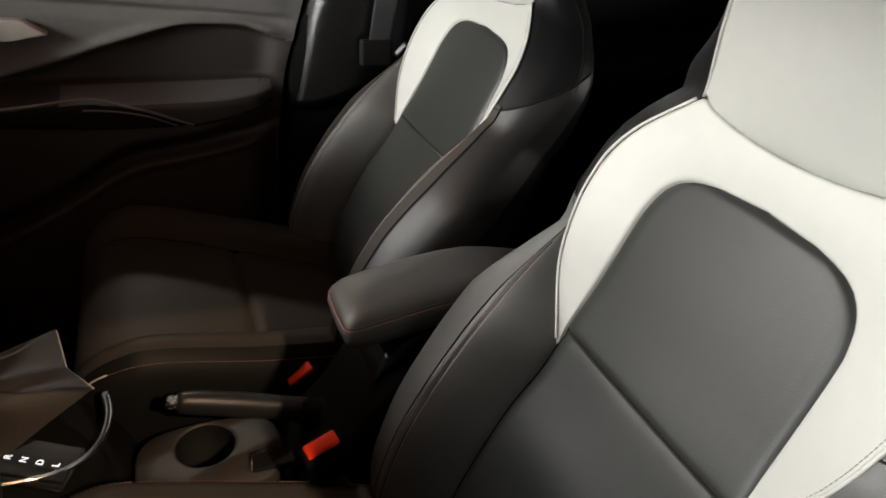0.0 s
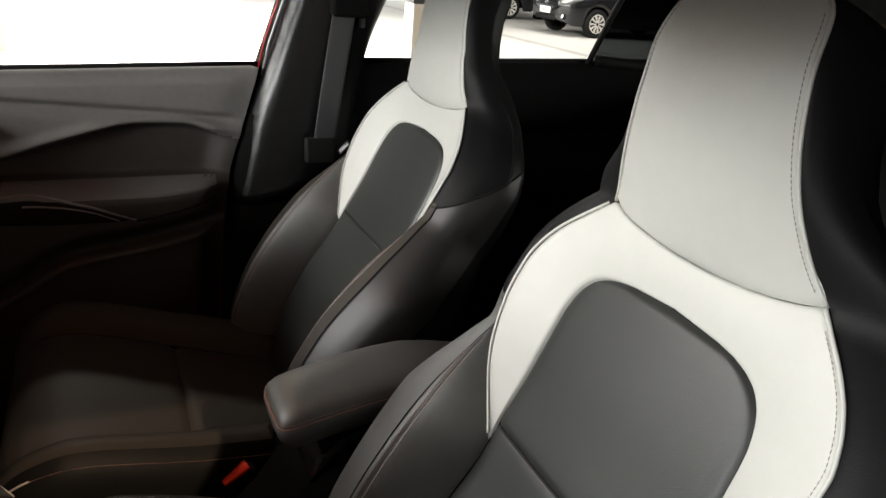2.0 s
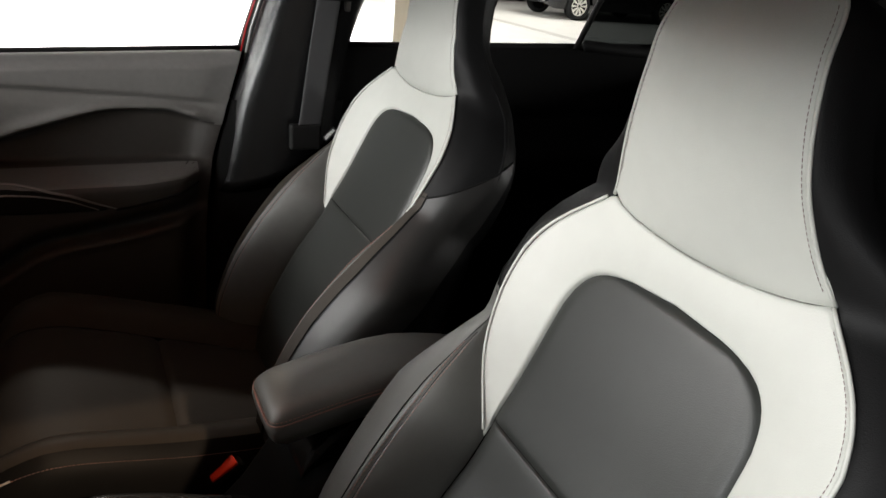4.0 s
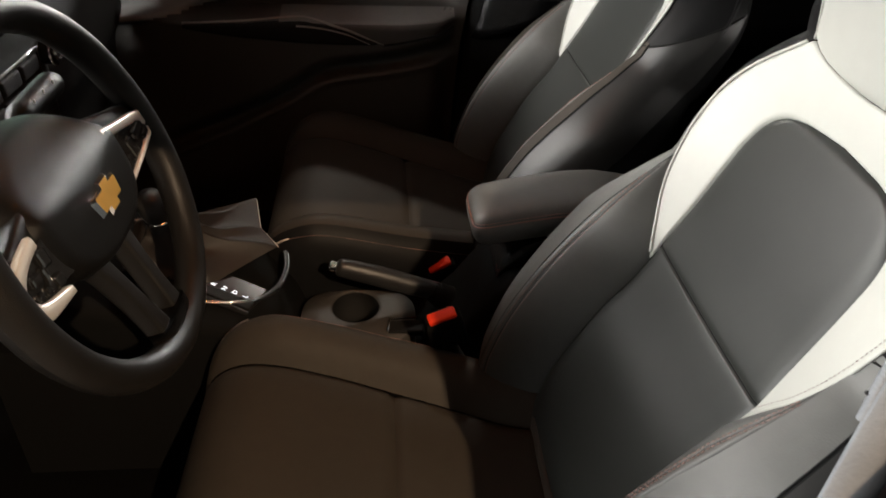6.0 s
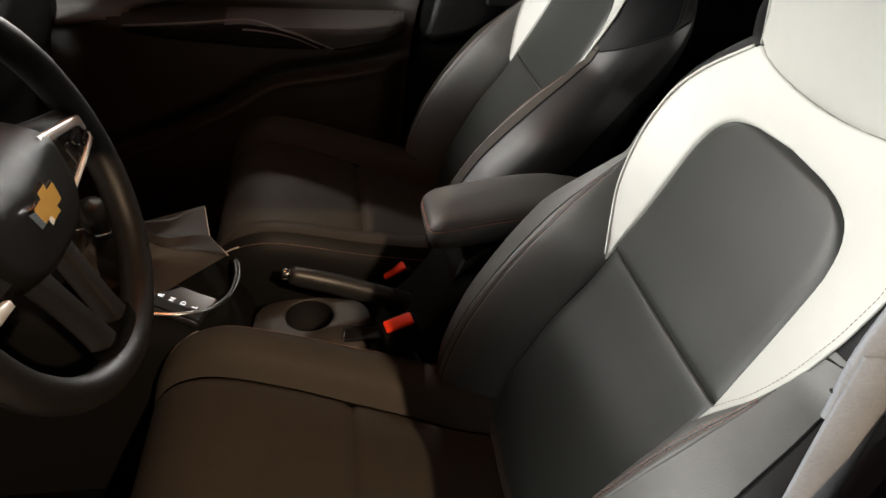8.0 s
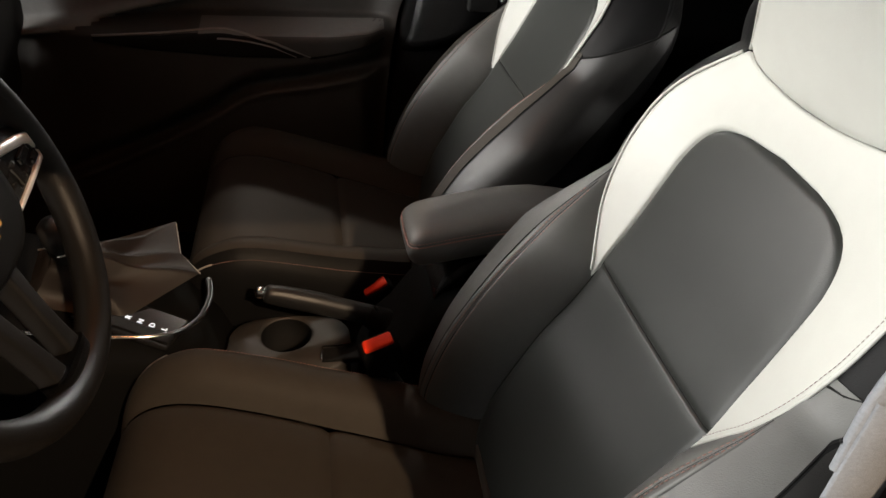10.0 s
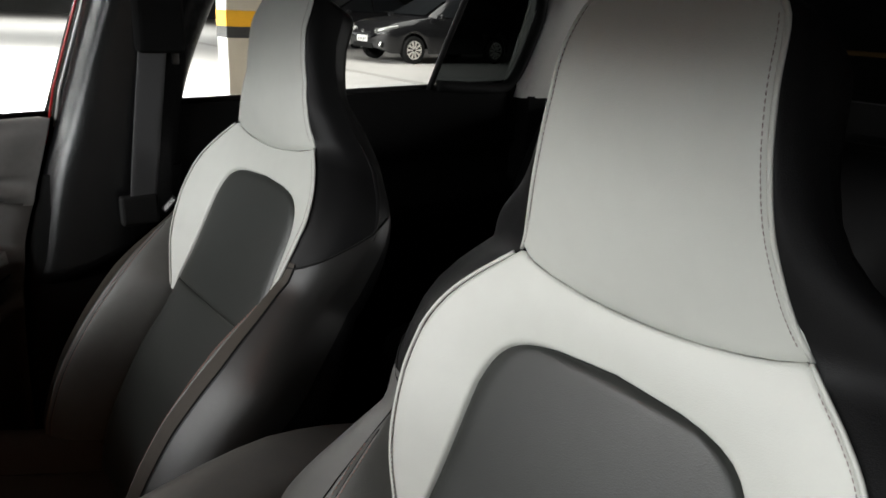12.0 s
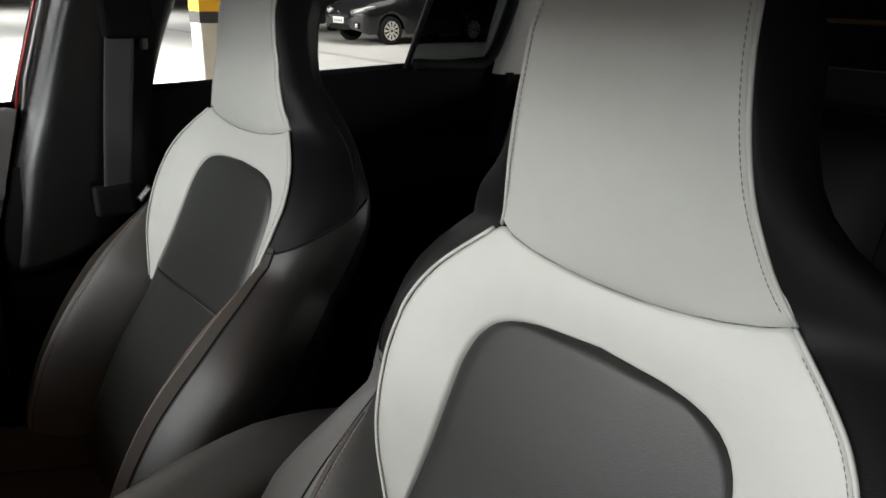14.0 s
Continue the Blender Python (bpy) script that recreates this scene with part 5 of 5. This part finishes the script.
for k, ch in enumerate("PRNDL"):
    txt = bpy.data.curves.new("gear_letter", "FONT")
    txt.body, txt.size, txt.extrude, txt.align_x = ch, 0.0115, 0.0003, "CENTER"
    tmp = bpy.data.objects.new("tmp", txt)
    me = bpy.data.meshes.new_from_object(tmp)
    bpy.data.objects.remove(tmp)
    lo = new("gear_letter", me)
    me.materials.append(LETTER)
    lo.matrix_basis = GATE @ pose(-0.038 + 0.0186 * k, -0.001, 0.0003, 0, 0, 90)
    lo.parent = console
# leather gaiter over the selector
corner = [(-0.16, 0.345, 0.668), (-0.03, 0.345, 0.645), (0.069, 0.434, 0.652), (0.036, 0.47, 0.667), (0.022, 0.538, 0.685), (-0.055, 0.468, 0.70), (-0.16, 0.44, 0.705)]
apex = Vector((-0.105, 0.395, 0.722))
ring, mid = [], []
for p, q in zip(corner, corner[1:] + corner[:1]):
    for k in range(14):
        ring.append(Vector(p).lerp(Vector(q), k / 14))
        mid.append(math.sin(math.pi * k / 14))
ring.append(ring[0])
mid.append(mid[0])
rows = []
for k in range(14):
    t = k / 13
    row = []
    for i, p in enumerate(ring):
        a = math.atan2(p.y - apex.y, p.x - apex.x)
        q = p.lerp(apex + Vector((0.016 * math.cos(a), 0.016 * math.sin(a), 0)), t ** 0.85)
        sag = 0.34 * mid[i] * math.sin(math.pi * min(1, t * 1.15)) * (1 - t)
        q = q.lerp(Vector((apex.x, apex.y, q.z - 0.02)), sag)
        row.append(q + Vector((0, 0, 0.004 * math.sin(9 * t + 2.1 * a))) - K)
    rows.append(row)
part("gaiter", *grid(rows), GAITER, console, "brown-black leather gaiter with sewn folds")
part("gaiter_seam", *tube([ring[k] - K + Vector((0, 0, 0.001)) for k in range(28, 85)], 0.0015, 6), THREAD_PALE, console, "pale sewn seam")
knob = [(-0.01, 0.017), (0.008, 0.017), (0.018, 0.02), (0.034, 0.026), (0.052, 0.025), (0.062, 0.016), (0.066, 0.0)]
rows = [[apex + Vector((-0.008 * h / 0.08 + r * 0.9 * math.cos(a), r * math.sin(a), h)) - K for h, r in knob] for a in [2 * math.pi * k / 20 for k in range(21)]]
part("selector_knob", *grid(rows), LEATHER_SIDE, console, "black selector knob")
part("knob_ring", *tube([apex + Vector((0.0185 * math.cos(a), 0.02 * math.sin(a), 0.014)) - K for a in [2 * math.pi * k / 20 for k in range(20)]], 0.003, 6, True), CHROME, console, "chrome ring")

# ---- armrest ----
arm = thing("armrest", (0.55, 0.362, 0.70), "dark grey leather armrest with brown stitched edge on console", "armrest")
AR = Vector((0.55, 0.362, 0.70))
ARM_RISE = curve((0.0, 0.0), (0.1, 0.019), (0.15, 0.026), (0.19, 0.028), (0.26, 0.018), (0.35, -0.008))


def armpoint(x, y, z):
    """x back from the front edge, y from the middle, z over the seam line."""
    return Vector((0.386 + x, 0.36 + y, 0.771 + ARM_RISE(x) + z)) - AR


ARM_W = curve((0.0, 0.041), (0.003, 0.049), (0.008, 0.0535), (0.02, 0.057), (0.3, 0.06), (0.35, 0.058))
xs3 = [0.0, 0.0015, 0.004, 0.008, 0.014, 0.022, 0.034, 0.05, 0.08, 0.12, 0.16, 0.2, 0.24, 0.28, 0.32, 0.35]
ROUND = [-1, -0.997, -0.985, -0.96, -0.92, -0.86, -0.77, -0.65, -0.45, -0.2, 0, 0.2, 0.45, 0.65, 0.77, 0.86, 0.92, 0.96, 0.985, 0.997, 1]
rows = []
for x in xs3:
    h = 0.021 * math.sqrt(max(0.0, 1 - max(0.0, 1 - x / 0.035) ** 2.2)) + 0.001
    rows.append([armpoint(x, ARM_W(x) * q, h * (1 - abs(q) ** 5) ** 0.6 - 0.0015 * (abs(q) > 0.999)) for q in ROUND])
part("pad_top", *grid(rows), LEATHER, arm)
outline = [(x, -ARM_W(x)) for x in xs3[::-1]] + [(-0.001, -0.02), (-0.0015, 0.0), (-0.001, 0.02)] + [(x, ARM_W(x)) for x in xs3]
rows = []
for dz, inset in ((-0.0015, 0.0), (-0.004, -0.001), (-0.01, -0.0014), (-0.022, 0.001), (-0.033, 0.005), (-0.041, 0.011), (-0.045, 0.02), (-0.047, 0.03)):
    rows.append([armpoint(x + inset * 1.3 * (1 - min(x / 0.05, 1)), y * (1 - inset / 0.057), dz) for x, y in outline])
part("pad_side", *grid(rows), LEATHER, arm)
part("stitching", *dashes([armpoint(x, y * 0.995, 0.0045) for x, y in outline], 0.0035, 0.002, 0.0006), THREAD_RED, arm, "brown thread")
part("seam", *tube([armpoint(x - 0.0003, y * 1.003, -0.0008) for x, y in outline], 0.001, 6), THREAD_RED, arm, "brown seam")
bm = prism([(0.405, 0.56), (0.42, 0.63), (0.432, 0.68), (0.445, 0.71), (0.465, 0.73), (0.5, 0.745), (0.6, 0.755), (0.7, 0.735), (0.73, 0.71), (0.73, 0.56)], "y", 0.314, 0.406, 0.012)
bmesh.ops.translate(bm, vec=-AR, verts=bm.verts)
bm_part("arm_post", bm, PILLAR_TRIM, arm, "black moulded armrest base")
# ---- handbrake ----
brake = thing("handbrake", (0.33, 0.38, 0.56), "black handbrake lever with silver release button", "handbrake")
HB = Vector((0.33, 0.38, 0.56))
grip = spline([(0.172, 0.38, 0.648), (0.2, 0.38, 0.640), (0.25, 0.38, 0.624), (0.3, 0.38, 0.606), (0.345, 0.38, 0.592)], 20)
part("grip", *tube([p - HB for p in grip], lambda u: 0.0135 + 0.003 * math.sin(u * 3) - 0.002 * (u < 0.04), 14, flat=1.15), LEATHER_SIDE, brake, "black grip")
part("release_button", *tube([Vector(p) - HB for p in ((0.158, 0.38, 0.6525), (0.162, 0.38, 0.6512), (0.174, 0.38, 0.6475))], lambda u: 0.0075 + 0.0025 * min(u * 3, 1), 12), CHROME, brake, "silver release button")
part("lever_boot", *tube([Vector(p) - HB for p in ((0.33, 0.38, 0.596), (0.36, 0.38, 0.575), (0.38, 0.38, 0.55))], lambda u: 0.018 + 0.014 * u, 12), BLACK_TRIM, brake, "black boot")


# ---- belt buckles ----
def buckle(at, foot, lean, label):
    ob = thing("belt_buckle", foot, label, "belt buckle", "belt buckles")
    P, Q = Vector(at) - Vector(foot), Vector((0, 0, 0))
    m = Matrix.Translation(P) @ lean.to_matrix().to_4x4()
    bm = rounded_box(0.058, 0.032, 0.062, 0.007, 3, (0, 0, -0.034))
    bmesh.ops.transform(bm, matrix=m, verts=bm.verts)
    bm_part("housing", bm, BLACK_TRIM, ob, "black plastic housing", True)
    bm = rounded_box(0.044, 0.021, 0.008, 0.003, 2, (0.0, 0.0, -0.001))
    bmesh.ops.transform(bm, matrix=m, verts=bm.verts)
    bm_part("release_button", bm, RED, ob, "red release button", True)
    bm = rounded_box(0.036, 0.004, 0.003, 0.001, 1, (0.0, 0.0135, -0.0025))
    bmesh.ops.transform(bm, matrix=m, verts=bm.verts)
    bm_part("slot", bm, RUBBER, ob)
    part("stalk", *tube([m @ Vector((0, 0, -0.06)), P.lerp(Q, 0.6), Q], 0.012, 8, flat=0.5), PLASTIC, ob, "black stalk")
    return ob


buckle((0.335, 0.232, 0.663), (0.44, 0.245, 0.42), Euler((radians(8), radians(-16), radians(10))), "red-topped seat belt buckle between driver seat and console")
buckle((0.352, 0.470, 0.584), (0.46, 0.478, 0.42), Euler((radians(10), radians(-25), radians(10))), "red-topped seat belt buckle between console and passenger seat")


# ---- seat belts ----
def ribbon(points, width, axis, thick=0.0014, cup=0.0):
    """A flat strap along points; axis: its direction across, one vector or one for each point."""
    pts = [Vector(p) for p in points]
    rows = []
    for i, p in enumerate(pts):
        a = (pts[min(i + 1, len(pts) - 1)] - pts[max(i - 1, 0)]).normalized()
        w = Vector(axis) - a * Vector(axis).dot(a)
        w.normalize()
        n = a.cross(w) * thick
        bow = a.cross(w) * -cup
        ring = [p + w * width * s / 2 + n * k + bow * (1 - abs(s) ** 1.5) for s, k in ((-1, 0), (-0.96, 1), (-0.7, 1), (-0.4, 1), (0, 1), (0.4, 1), (0.7, 1), (0.96, 1), (1, 0), (0.96, -1), (0.5, -1), (0, -1), (-0.5, -1), (-0.96, -1))]
        rows.append(ring)
    return grid(rows, True)


belt = thing("seat_belt", (0.51, -0.335, 0.45), "pale grey ribbed webbing seat belt hanging beside driver seat", "seat belt", "seat belts")
SB = Vector((0.51, -0.335, 0.45))
ACROSS = (0.98, 0.2, 0)
pts = spline([(0.512, -0.338, 0.45), (0.512, -0.338, 0.7), (0.512, -0.337, 0.9), (0.512, -0.336, 1.05), (0.514, -0.335, 1.12)], 40)
part("lower_webbing", *ribbon([p - SB for p in pts], 0.047, ACROSS, 0.0014, 0.006), WEBBING, belt, "pale grey ribbed webbing")
pts = spline([(0.512, -0.3335, 1.076), (0.514, -0.3325, 1.13), (0.535, -0.333, 1.2), (0.60, -0.33, 1.3), (0.70, -0.325, 1.42)], 40)
part("upper_webbing", *ribbon([p - SB for p in pts], 0.049, ACROSS, 0.002, 0.006), WEBBING, belt, "doubled grey webbing")
a_, c_ = Vector(ACROSS), Vector((0.512, -0.3315, 1.078))
part("fold_seam", *tube([c_ + a_ * q * 0.0245 + Vector((0, 0, -0.016 * q)) - SB for q in (-1, -0.5, 0, 0.5, 1)], 0.0013, 6), RUBBER, belt, "dark sewn fold")
bm_part("belt_guide", rounded_box(0.03, 0.02, 0.08, 0.006, 2, Vector((0.70, -0.33, 1.42)) - SB), PLASTIC, belt, "black belt guide")
bm_part("floor_anchor", rounded_box(0.05, 0.03, 0.03, 0.006, 2, Vector((0.512, -0.338, 0.45)) - SB), PLASTIC, belt, "black anchor cover")

belt2 = thing("seat_belt", (0.66, 1.09, 1.4), "dark webbing seat belt hanging on passenger side pillar", "seat belt", "seat belts")
SB2 = Vector((0.66, 1.09, 1.4))
pts = spline([(0.69, 1.034, 1.29), (0.682, 1.031, 1.225), (0.664, 1.03, 1.1), (0.645, 1.031, 0.95)], 30)
bm_part("belt_guide", rounded_box(0.085, 0.03, 0.15, 0.01, 3, Vector((0.697, 1.033, 1.296)) - SB2), BLACK_TRIM, belt2, "black belt guide cover")
part("webbing", *ribbon([p - SB2 for p in pts], 0.05, (1, 0.06, 0)), WEBBING_DARK, belt2, "dark grey webbing")
bm = rounded_box(0.066, 0.022, 0.055, 0.005, 2, Vector((0.637, 1.034, 0.94)) - SB2)
bm_part("belt_slot", bm, PLASTIC, belt2, "black belt outlet")
bm = rounded_box(0.012, 0.012, 0.03, 0.003, 2, Vector((0.728, 1.05, 1.215)) - SB2)
bm_part("height_adjuster", bm, PLASTIC_GREY, belt2, "grey adjuster button")
